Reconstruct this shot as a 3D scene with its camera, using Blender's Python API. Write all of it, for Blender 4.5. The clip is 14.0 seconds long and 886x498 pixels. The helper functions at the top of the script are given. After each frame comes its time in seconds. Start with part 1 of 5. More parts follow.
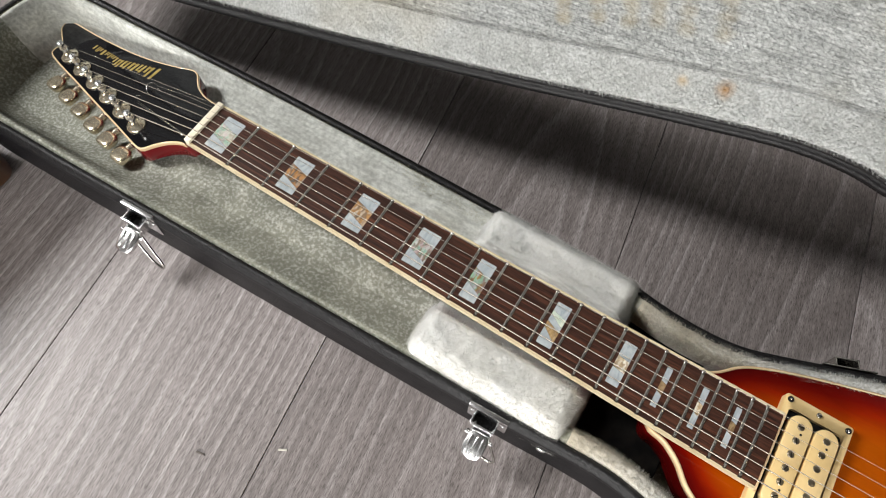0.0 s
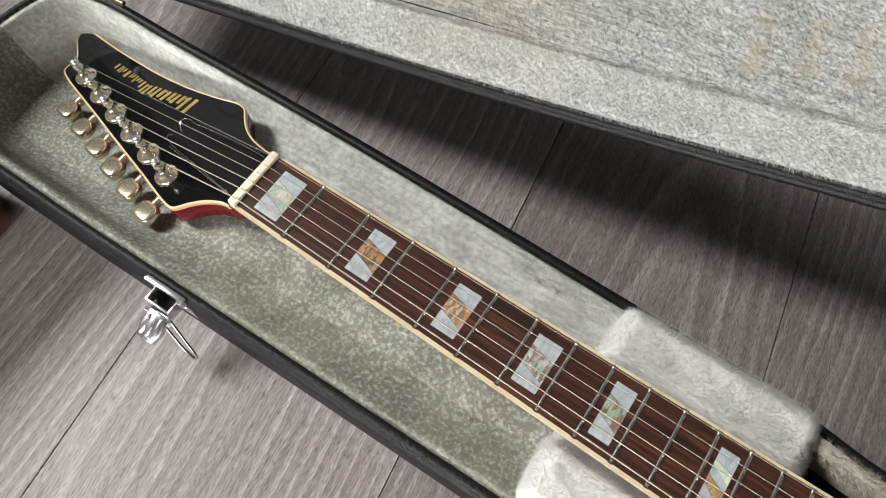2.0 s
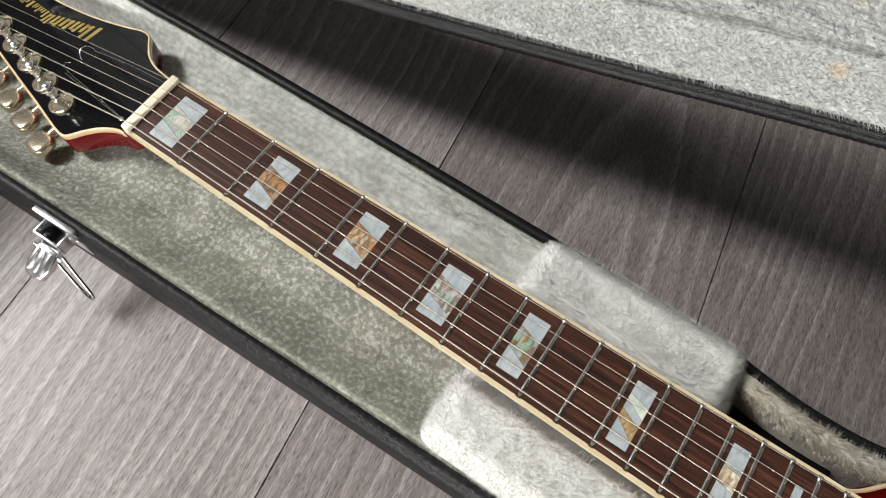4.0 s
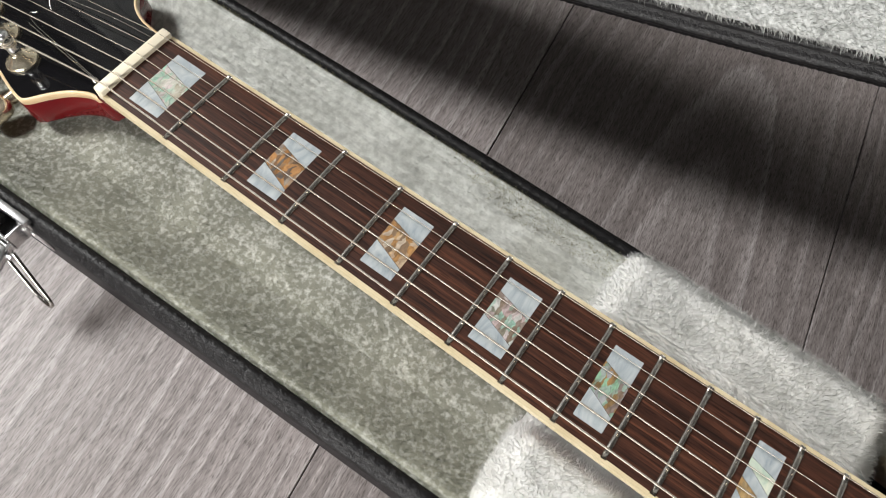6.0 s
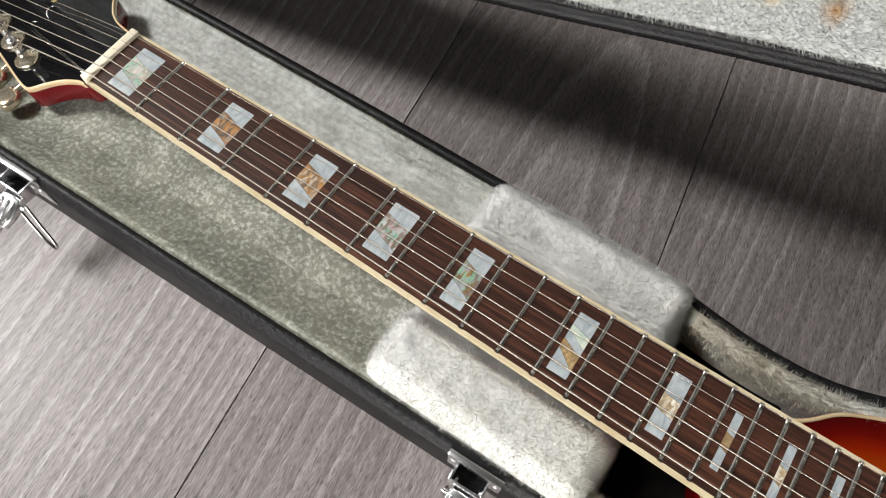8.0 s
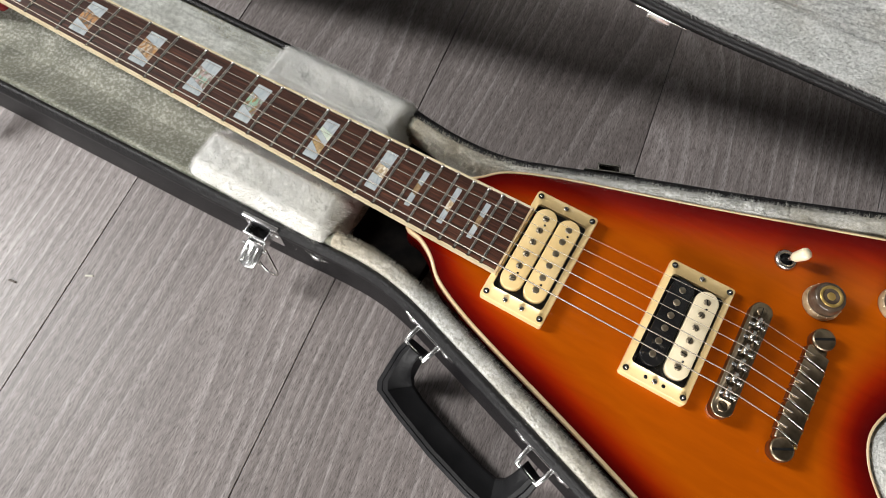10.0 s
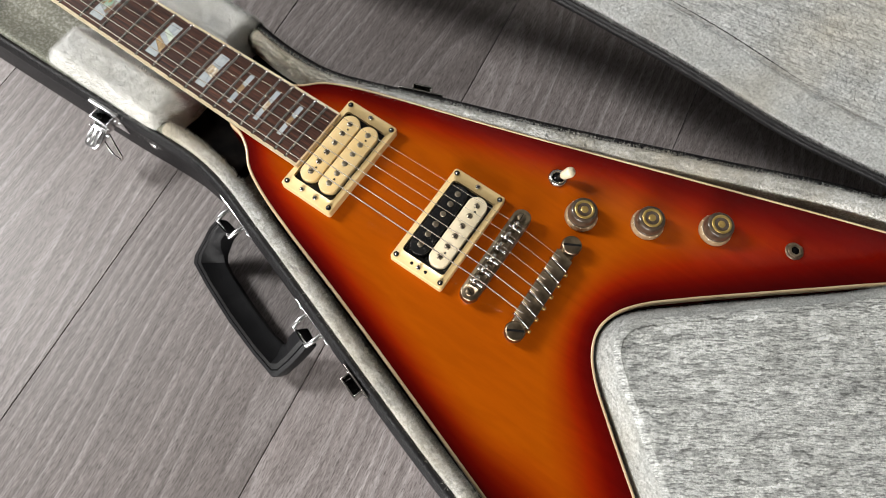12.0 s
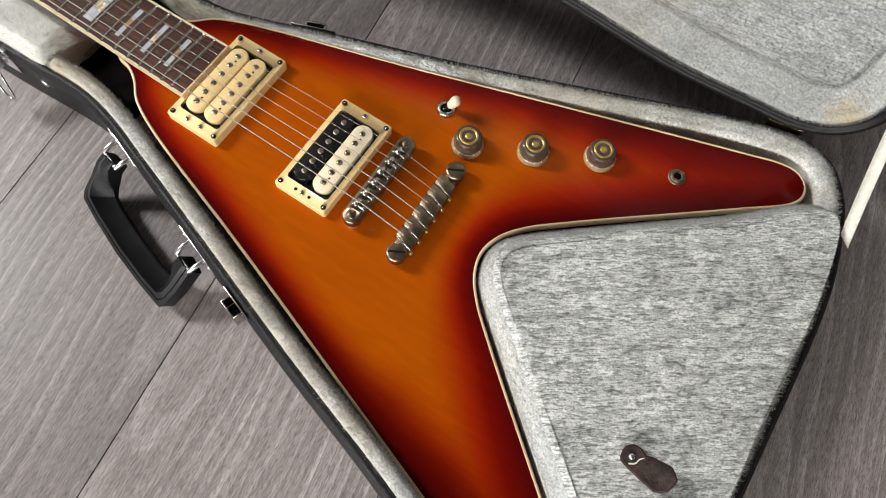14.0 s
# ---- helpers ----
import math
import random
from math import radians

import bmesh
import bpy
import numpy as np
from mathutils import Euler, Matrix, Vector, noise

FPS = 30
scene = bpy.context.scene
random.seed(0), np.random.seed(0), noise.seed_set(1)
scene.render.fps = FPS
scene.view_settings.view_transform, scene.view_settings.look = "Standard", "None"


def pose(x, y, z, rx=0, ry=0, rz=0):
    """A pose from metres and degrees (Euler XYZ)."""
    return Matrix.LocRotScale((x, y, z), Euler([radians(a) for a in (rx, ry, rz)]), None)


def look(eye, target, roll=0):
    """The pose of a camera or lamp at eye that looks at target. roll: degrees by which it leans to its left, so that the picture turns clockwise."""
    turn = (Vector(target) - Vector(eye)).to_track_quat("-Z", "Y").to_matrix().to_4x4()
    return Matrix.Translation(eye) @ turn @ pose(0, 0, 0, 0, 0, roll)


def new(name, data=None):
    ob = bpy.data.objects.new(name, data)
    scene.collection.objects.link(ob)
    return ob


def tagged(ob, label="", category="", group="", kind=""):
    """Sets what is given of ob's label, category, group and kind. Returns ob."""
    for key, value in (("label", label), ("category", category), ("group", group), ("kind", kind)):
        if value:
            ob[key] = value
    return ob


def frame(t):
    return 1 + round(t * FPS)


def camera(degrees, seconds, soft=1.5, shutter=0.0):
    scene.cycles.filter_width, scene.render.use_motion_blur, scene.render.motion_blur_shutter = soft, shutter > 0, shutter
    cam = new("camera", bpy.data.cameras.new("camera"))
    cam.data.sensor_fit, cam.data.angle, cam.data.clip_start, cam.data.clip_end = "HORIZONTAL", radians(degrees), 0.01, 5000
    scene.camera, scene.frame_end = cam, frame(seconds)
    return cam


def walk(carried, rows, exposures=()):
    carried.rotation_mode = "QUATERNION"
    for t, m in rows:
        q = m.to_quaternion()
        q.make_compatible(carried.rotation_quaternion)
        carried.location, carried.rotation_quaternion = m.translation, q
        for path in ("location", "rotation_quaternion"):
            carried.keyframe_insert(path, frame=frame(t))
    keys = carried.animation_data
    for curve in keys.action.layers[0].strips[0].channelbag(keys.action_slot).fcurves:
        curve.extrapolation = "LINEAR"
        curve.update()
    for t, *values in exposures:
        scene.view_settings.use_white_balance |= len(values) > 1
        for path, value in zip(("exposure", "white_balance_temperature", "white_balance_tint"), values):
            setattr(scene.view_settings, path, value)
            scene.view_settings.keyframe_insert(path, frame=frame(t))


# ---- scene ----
# the camera: seconds, place in metres, turn in degrees
cam = camera(64.57, 14.0, soft=1.0)
ROWS = [
    (0.0, 0.3173, -0.1878, 0.5303, 25.98, -1.43, 31.65),
    (0.5, 0.2708, -0.1561, 0.4955, 25.41, -1.47, 32.10),
    (1.0, 0.2406, -0.1439, 0.4760, 24.89, -1.30, 32.80),
    (1.5, 0.2201, -0.1267, 0.4591, 24.57, -1.29, 33.53),
    (2.0, 0.2049, -0.1186, 0.4491, 24.40, -1.28, 34.10),
    (2.5, 0.2086, -0.1213, 0.4478, 24.27, -1.16, 34.25),
    (3.0, 0.2400, -0.1174, 0.4488, 24.33, -1.22, 33.89),
    (3.2, 0.2572, -0.1156, 0.4491, 24.29, -1.29, 33.72),
    (5.3, 0.2513, -0.1127, 0.3352, 24.55, -3.65, 34.57),
    (5.5, 0.2429, -0.1057, 0.3353, 24.46, -3.73, 34.77),
    (6.0, 0.2191, -0.0999, 0.3347, 25.20, -3.30, 35.36),
    (6.5, 0.2140, -0.0955, 0.3436, 25.31, -2.84, 35.56),
    (7.0, 0.2272, -0.1033, 0.3641, 24.96, -2.46, 35.19),
    (7.2, 0.2383, -0.1083, 0.3720, 24.99, -2.36, 34.93),
    (9.3, 0.4493, -0.1668, 0.4749, 25.49, 2.25, 31.54),
    (9.5, 0.4688, -0.1773, 0.4913, 24.81, 1.89, 30.94),
    (10.0, 0.5236, -0.1941, 0.5129, 23.23, 0.50, 29.95),
    (10.5, 0.5739, -0.1942, 0.5365, 21.99, -0.52, 30.07),
    (11.0, 0.6195, -0.1946, 0.5540, 21.32, -1.25, 31.32),
    (11.5, 0.6609, -0.1897, 0.5544, 20.86, -1.31, 33.06),
    (12.0, 0.6932, -0.1815, 0.5552, 21.05, -1.26, 34.36),
    (12.5, 0.7144, -0.1832, 0.5540, 21.47, -1.29, 34.82),
    (13.0, 0.7463, -0.1872, 0.5474, 21.72, -1.49, 34.55),
    (13.5, 0.7719, -0.1908, 0.5444, 22.02, -1.87, 33.97),
    (14.0, 0.7888, -0.1924, 0.5373, 22.05, -2.43, 33.13),
]
walk(cam, [(t, pose(*p)) for t, *p in ROWS])

# ---- light: an overcast day through a window at the head end, and a wide fill lamp added along the south side ----
world = bpy.data.worlds.new("sky")
scene.world = world
world.use_nodes = True
sky = world.node_tree.nodes.new("ShaderNodeTexSky")
sky.sky_type, sky.sun_disc = "NISHITA", False
sky.sun_elevation, sky.sun_rotation = radians(40), radians(250)
world.node_tree.nodes["Background"].inputs["Strength"].default_value = 0.12
world.node_tree.links.new(sky.outputs["Color"], world.node_tree.nodes["Background"].inputs["Color"])

RUN = radians(8.3)                                # the room and its planks are turned by this from the axes
SQUARE = Matrix.Rotation(RUN, 4, "Z")
window_light = bpy.data.lights.new("window_light", "AREA")
window_light.shape, window_light.size, window_light.size_y = "RECTANGLE", 0.62, 1.20
window_light.energy, window_light.color = 245.0, (0.99, 0.985, 0.97)
new("window_light", window_light).matrix_world = SQUARE @ look((-2.42, -0.30, 2.40), (0.45, 0.0, 0.05))
south_fill = bpy.data.lights.new("south_fill", "AREA")
south_fill.shape, south_fill.size, south_fill.size_y = "RECTANGLE", 2.6, 0.52
south_fill.energy, south_fill.color = 195.0, (1.0, 0.98, 0.945)
new("south_fill", south_fill).matrix_world = SQUARE @ look((0.45, -2.62, 0.95), (0.55, 0.0, 0.30))
scene.view_settings.exposure = -0.83

# ---- materials ----
def material(name):
    m = bpy.data.materials.new(name)
    m.use_nodes = True
    return m, m.node_tree.nodes, m.node_tree.links, m.node_tree.nodes["Principled BSDF"]


def node(nodes, kind, **values):
    n = nodes.new(kind)
    for key, value in values.items():
        if key in n.inputs:
            n.inputs[key].default_value = value
    return n


def ramp(nodes, stops):
    r = nodes.new("ShaderNodeValToRGB")
    e = r.color_ramp.elements
    while len(e) < len(stops):
        e.new(0.5)
    for i, (at, c) in enumerate(stops):
        e[i].position, e[i].color = at, (*c, 1)
    return r


def mapped(nodes, links, scale, space="Object", turn=(0, 0, 0)):
    co = nodes.new("ShaderNodeTexCoord")
    mp = nodes.new("ShaderNodeMapping")
    mp.inputs["Scale"].default_value = scale
    mp.inputs["Rotation"].default_value = turn
    links.new(co.outputs[space], mp.inputs["Vector"])
    return mp


def noise_tex(nodes, links, vector, scale, detail=4, rough=0.55, distort=0.0):
    n = node(nodes, "ShaderNodeTexNoise", Scale=scale, Detail=detail, Roughness=rough, Distortion=distort)
    links.new(vector.outputs[0], n.inputs["Vector"])
    return n


def mix(nodes, links, a, b, fac, mode="MIX"):
    m = nodes.new("ShaderNodeMix")
    m.data_type, m.blend_type = "RGBA", mode
    for i, v in ((6, a), (7, b)):
        if isinstance(v, tuple):
            m.inputs[i].default_value = (*v, 1)
        else:
            links.new(v, m.inputs[i])
    if isinstance(fac, float):
        m.inputs[0].default_value = fac
    else:
        links.new(fac, m.inputs[0])
    return m.outputs[2]


def bump(nodes, links, bsdf, height, strength, distance):
    b = node(nodes, "ShaderNodeBump", Strength=strength, Distance=distance)
    links.new(height, b.inputs["Height"])
    links.new(b.outputs["Normal"], bsdf.inputs["Normal"])


def plain(name, a, b, scale, rough=0.5, metal=0.0, coat=0.0, relief=0.0, relief_scale=0.0, detail=5, spread=(0.35, 0.65), spec=0.5):
    """A surface of two near colours, mottled, with its own roughness and fine relief."""
    m, n, l, bsdf = material(name)
    mp = mapped(n, l, (1, 1, 1))
    t = noise_tex(n, l, mp, scale, detail)
    r = ramp(n, [(spread[0], a), (spread[1], b)])
    l.new(t.outputs[0], r.inputs[0])
    l.new(r.outputs[0], bsdf.inputs["Base Color"])
    bsdf.inputs["Roughness"].default_value = rough
    bsdf.inputs["Metallic"].default_value = metal
    bsdf.inputs["Specular IOR Level"].default_value = spec
    bsdf.inputs["Coat Weight"].default_value = coat
    bsdf.inputs["Coat Roughness"].default_value = 0.06
    if relief:
        h = noise_tex(n, l, mp, relief_scale or scale * 4, 3)
        bump(n, l, bsdf, h.outputs[0], 0.6, relief)
    return m


def floor_wood():
    """Grey limed oak, grain along local y, each plank with its own tone and figure."""
    m, n, l, bsdf = material("grey_oak")
    co, info = n.new("ShaderNodeTexCoord"), n.new("ShaderNodeObjectInfo")
    shift = node(n, "ShaderNodeCombineXYZ")
    far = node(n, "ShaderNodeMath")
    far.operation = "MULTIPLY"
    far.inputs[1].default_value = 37.0
    l.new(info.outputs["Random"], far.inputs[0])
    l.new(far.outputs[0], shift.inputs[1])
    l.new(far.outputs[0], shift.inputs[2])
    add = n.new("ShaderNodeVectorMath")
    l.new(co.outputs["Object"], add.inputs[0])
    l.new(shift.outputs[0], add.inputs[1])

    def scaled(s):
        mp = n.new("ShaderNodeMapping")
        mp.inputs["Scale"].default_value = s
        l.new(add.outputs[0], mp.inputs["Vector"])
        return mp
    def calc(op, a, b):
        k = n.new("ShaderNodeMath")
        k.operation = op
        for i, v in ((0, a), (1, b)):
            if isinstance(v, float):
                k.inputs[i].default_value = v
            else:
                l.new(v, k.inputs[i])
        return k.outputs[0]
    # flat-sawn rings: circles round a pith whose depth below the plank wanders along it
    own = n.new("ShaderNodeSeparateXYZ")
    l.new(co.outputs["Object"], own.inputs[0])
    lane = n.new("ShaderNodeCombineXYZ")
    l.new(own.outputs[1], lane.inputs[0])
    l.new(far.outputs[0], lane.inputs[1])
    depth = noise_tex(n, l, lane, 1.5, 2, 0.40)
    drift = noise_tex(n, l, lane, 2.6, 1)
    fine = noise_tex(n, l, scaled((900, 90, 1)), 1.0, 5, 0.78)
    pores = noise_tex(n, l, scaled((1500, 210, 1)), 1.0, 3, 0.7)
    fray = noise_tex(n, l, scaled((700, 30, 1)), 1.0, 4, 0.7)
    wave = noise_tex(n, l, scaled((11, 1.8, 1)), 1.0, 3, 0.5)
    mid = noise_tex(n, l, scaled((270, 11, 1)), 1.0, 4, 0.65)
    cloud = noise_tex(n, l, scaled((7, 3, 1)), 1.0, 3)
    x = calc("ADD", own.outputs[0], calc("MULTIPLY", calc("SUBTRACT", info.outputs["Random"], 0.5), 0.23))
    x = calc("ADD", x, calc("MULTIPLY", calc("SUBTRACT", drift.outputs[0], 0.5), 0.05))
    d = calc("ADD", calc("MULTIPLY", calc("SUBTRACT", depth.outputs[0], 0.28), 0.16), calc("MULTIPLY", calc("ADD", own.outputs[1], 0.65), 0.045))
    r = calc("SQRT", calc("ADD", calc("MULTIPLY", x, x), calc("MULTIPLY", d, d)), 0.0)
    figure = calc("ADD", calc("MULTIPLY", r, 128.0), calc("MULTIPLY", wave.outputs[0], 3.4))
    figure = calc("ADD", figure, calc("MULTIPLY", fray.outputs[0], 0.34))
    saw = calc("FRACT", figure, 0.0)
    ring = n.new("ShaderNodeTexWhiteNoise")
    ring.noise_dimensions = "1D"
    l.new(calc("FLOOR", figure, 0.0), ring.inputs["W"])
    c1 = ramp(n, [(0.0, (0.178, 0.158, 0.150)), (0.14, (0.203, 0.181, 0.172)), (0.45, (0.222, 0.200, 0.190)), (0.66, (0.300, 0.276, 0.265)), (0.88, (0.380, 0.357, 0.347)), (0.97, (0.184, 0.164, 0.156))])
    l.new(saw, c1.inputs[0])
    faint = calc("ADD", calc("MULTIPLY", ring.outputs["Value"], 0.62), 0.26)
    even = mix(n, l, c1.outputs[0], (0.218, 0.195, 0.185), faint)
    c2 = ramp(n, [(0.38, (0.66, 0.64, 0.63)), (0.46, (0.93, 0.93, 0.93)), (0.54, (1.02, 1.02, 1.02)), (0.62, (1.30, 1.30, 1.30))])
    c5 = ramp(n, [(0.38, (0.46, 0.44, 0.43)), (0.45, (0.97, 0.97, 0.97)), (0.57, (1.05, 1.05, 1.05)), (0.64, (1.34, 1.34, 1.34))])
    l.new(pores.outputs[0], c5.inputs[0])
    l.new(fine.outputs[0], c2.inputs[0])
    c3 = ramp(n, [(0.36, (0.72, 0.70, 0.69)), (0.50, (1.0, 1.0, 1.0)), (0.64, (1.26, 1.25, 1.25))])
    l.new(mid.outputs[0], c3.inputs[0])
    c4 = ramp(n, [(0.3, (0.91, 0.89, 0.88)), (0.7, (1.19, 1.18, 1.18))])
    l.new(cloud.outputs[0], c4.inputs[0])
    c = mix(n, l, even, c2.outputs[0], 0.85, "MULTIPLY")
    c = mix(n, l, c, c3.outputs[0], 0.55, "MULTIPLY")
    c = mix(n, l, c, c5.outputs[0], 0.9, "MULTIPLY")
    c = mix(n, l, c, c4.outputs[0], 1.0, "MULTIPLY")
    tone = ramp(n, [(0.0, (0.80, 0.79, 0.80)), (1.0, (1.12, 1.115, 1.14))])
    l.new(info.outputs["Random"], tone.inputs[0])
    c = mix(n, l, c, tone.outputs[0], 1.0, "MULTIPLY")
    l.new(c, bsdf.inputs["Base Color"])
    bsdf.inputs["Roughness"].default_value = 0.45
    bsdf.inputs["Specular IOR Level"].default_value = 0.58
    bump(n, l, bsdf, fine.outputs[0], 0.25, 0.0002)
    return m


OAK = floor_wood()
# walls and ceiling are unseen; kept dark to cut bounced light and reflections
WALL = plain("wall_paint", (0.050, 0.047, 0.044), (0.064, 0.060, 0.056), 6.0, 0.85, relief=0.0006, relief_scale=180)
CEIL = plain("ceiling_paint", (0.075, 0.073, 0.070), (0.095, 0.093, 0.090), 5.0, 0.9, relief=0.0005, relief_scale=200)
FRAME_WHITE = plain("window_paint", (0.74, 0.74, 0.73), (0.80, 0.80, 0.79), 9.0, 0.4)
JOINT = plain("floor_joint", (0.012, 0.011, 0.010), (0.02, 0.018, 0.017), 60, 0.9)
VINYL = plain("black_grained_vinyl", (0.006, 0.0055, 0.0065), (0.013, 0.0122, 0.0135), 55, 0.50, relief=0.0006, relief_scale=700, spec=0.16)
WELT = plain("black_welt", (0.006, 0.0057, 0.0062), (0.012, 0.0114, 0.0122), 240, 0.42, spec=0.30, relief=0.0008, relief_scale=900)
CHROME = plain("worn_chrome", (0.78, 0.78, 0.78), (0.90, 0.90, 0.90), 70, 0.27, 1.0)
NICKEL = plain("dull_nickel", (0.42, 0.40, 0.37), (0.58, 0.56, 0.52), 120, 0.27, 1.0)
GOLD = plain("worn_gold_plate", (0.66, 0.56, 0.40), (0.84, 0.76, 0.60), 160, 0.20, 0.88)
STEEL = plain("string_steel", (0.86, 0.77, 0.64), (0.95, 0.88, 0.76), 300, 0.24, 0.76)
CREAM = plain("cream_plastic", (0.76, 0.54, 0.24), (0.83, 0.62, 0.31), 40, 0.32, coat=0.3)
BINDING = plain("aged_cream_binding", (0.60, 0.42, 0.23), (0.71, 0.54, 0.33), 60, 0.35, coat=0.4)
BINDING_NECK = plain("cream_neck_binding", (0.56, 0.46, 0.28), (0.66, 0.57, 0.38), 60, 0.38, coat=0.3)
BONE = plain("bone", (0.74, 0.66, 0.50), (0.82, 0.75, 0.60), 90, 0.4)
BLACK_GLOSS = plain("black_lacquer", (0.004, 0.004, 0.005), (0.008, 0.008, 0.009), 30, 0.12, coat=1.0, spec=0.0)
BLACK_PLASTIC = plain("black_plastic", (0.006, 0.006, 0.0065), (0.012, 0.0115, 0.0115), 60, 0.20, spec=0.30)
RED_LACQUER = plain("cherry_lacquer", (0.085, 0.004, 0.006), (0.130, 0.007, 0.009), 18, 0.2, coat=0.7, spec=0.0)
# black that stands in for the shade inside deep holes
DARK_WELL = plain("hole_shade_black", (0.004, 0.004, 0.004), (0.010, 0.009, 0.008), 90, 0.95, spec=0.03)
LEATHER = plain("brown_leather", (0.018, 0.011, 0.009), (0.045, 0.028, 0.023), 160, 0.6, relief=0.0008, relief_scale=500, spec=0.2)
AGED = plain("tarnished_nickel", (0.20, 0.152, 0.098), (0.37, 0.29, 0.20), 140, 0.34, 1.0)
IVORY = plain("ivory_plastic", (0.78, 0.66, 0.44), (0.84, 0.73, 0.52), 40, 0.32, coat=0.3)
GOLD_LEAF = plain("gold_leaf", (0.38, 0.27, 0.07), (0.50, 0.37, 0.12), 120, 0.38, 0.6)
STRAP = plain("white_webbing", (0.55, 0.53, 0.46), (0.66, 0.64, 0.57), 200, 0.85, relief=0.0006, relief_scale=900)
POLE = plain("aged_pole_steel", (0.26, 0.215, 0.155), (0.40, 0.345, 0.265), 220, 0.36, 1.0)
CRUMB = plain("grey_brown_crumb", (0.10, 0.085, 0.075), (0.15, 0.13, 0.115), 300, 0.8)
BROWN_WOOD = plain("varnished_brown_wood", (0.10, 0.038, 0.012), (0.20, 0.085, 0.030), 14, 0.35, coat=0.4)


def rosewood():
    m, n, l, bsdf = material("rosewood")
    mp = mapped(n, l, (9, 420, 60))
    t = noise_tex(n, l, mp, 1.0, 5, 0.6, 0.25)
    mp2 = mapped(n, l, (70, 1500, 300))
    p = noise_tex(n, l, mp2, 1.0, 3, 0.6)
    r = ramp(n, [(0.32, (0.022, 0.010, 0.007)), (0.50, (0.050, 0.019, 0.012)), (0.66, (0.105, 0.039, 0.021))])
    l.new(t.outputs[0], r.inputs[0])
    q = ramp(n, [(0.40, (0.22, 0.20, 0.20)), (0.48, (1, 1, 1))])
    l.new(p.outputs[0], q.inputs[0])
    l.new(mix(n, l, r.outputs[0], q.outputs[0], 0.7, "MULTIPLY"), bsdf.inputs["Base Color"])
    bsdf.inputs["Roughness"].default_value = 0.5
    bsdf.inputs["Specular IOR Level"].default_value = 0.25
    bump(n, l, bsdf, p.outputs[0], 0.4, 0.0003)
    return m


def sunburst():
    """Cherry burst: a lacquer that goes from wine red at the edge to amber, over faint flame."""
    m, n, l, bsdf = material("cherry_sunburst")
    at = n.new("ShaderNodeAttribute")
    at.attribute_name = "edge"
    mp = mapped(n, l, (1, 1, 1))
    soft = noise_tex(n, l, mp, 9.0, 2)
    wob = n.new("ShaderNodeMath")
    wob.operation = "MULTIPLY_ADD"
    wob.inputs[1].default_value = 0.16
    l.new(soft.outputs[0], wob.inputs[0])
    l.new(at.outputs["Fac"], wob.inputs[2])
    r = ramp(n, [(0.07, (0.060, 0.0015, 0.002)), (0.24, (0.135, 0.003, 0.001)), (0.42, (0.255, 0.014, 0.001)), (0.68, (0.335, 0.049, 0.001)), (0.94, (0.375, 0.071, 0.001))])
    l.new(wob.outputs[0], r.inputs[0])
    flame = noise_tex(n, l, mapped(n, l, (26, 170, 1), turn=(0, 0, 0.15)), 1.0, 3, 0.55, 0.6)
    q = ramp(n, [(0.35, (0.86, 0.82, 0.80)), (0.65, (1.08, 1.06, 1.04))])
    l.new(flame.outputs[0], q.inputs[0])
    l.new(mix(n, l, r.outputs[0], q.outputs[0], 0.5, "MULTIPLY"), bsdf.inputs["Base Color"])
    bsdf.inputs["Roughness"].default_value = 0.5
    bsdf.inputs["Specular IOR Level"].default_value = 0.0
    bsdf.inputs["Coat Weight"].default_value = 0.26
    bsdf.inputs["Coat Roughness"].default_value = 0.10
    return m


def pearl(name, a, b, c, scale):
    """Shell: lustrous clouds of two or three colours."""
    m, n, l, bsdf = material(name)
    mp = mapped(n, l, (1, 0.40, 1), turn=(0, 0, 0.6))
    info = n.new("ShaderNodeObjectInfo")
    far = n.new("ShaderNodeVectorMath")
    far.operation = "MULTIPLY_ADD"
    far.inputs[1].default_value = (3.1, 5.3, 7.7)
    l.new(info.outputs["Random"], far.inputs[0])
    l.new(mp.outputs[0], far.inputs[2])
    t = noise_tex(n, l, far, scale, 6, 0.62, 2.2)
    r = ramp(n, [(0.32, a), (0.5, b), (0.68, c)])
    l.new(t.outputs[0], r.inputs[0])
    l.new(r.outputs[0], bsdf.inputs["Base Color"])
    bsdf.inputs["Roughness"].default_value = 0.45
    bsdf.inputs["Coat Weight"].default_value = 0.1
    return m


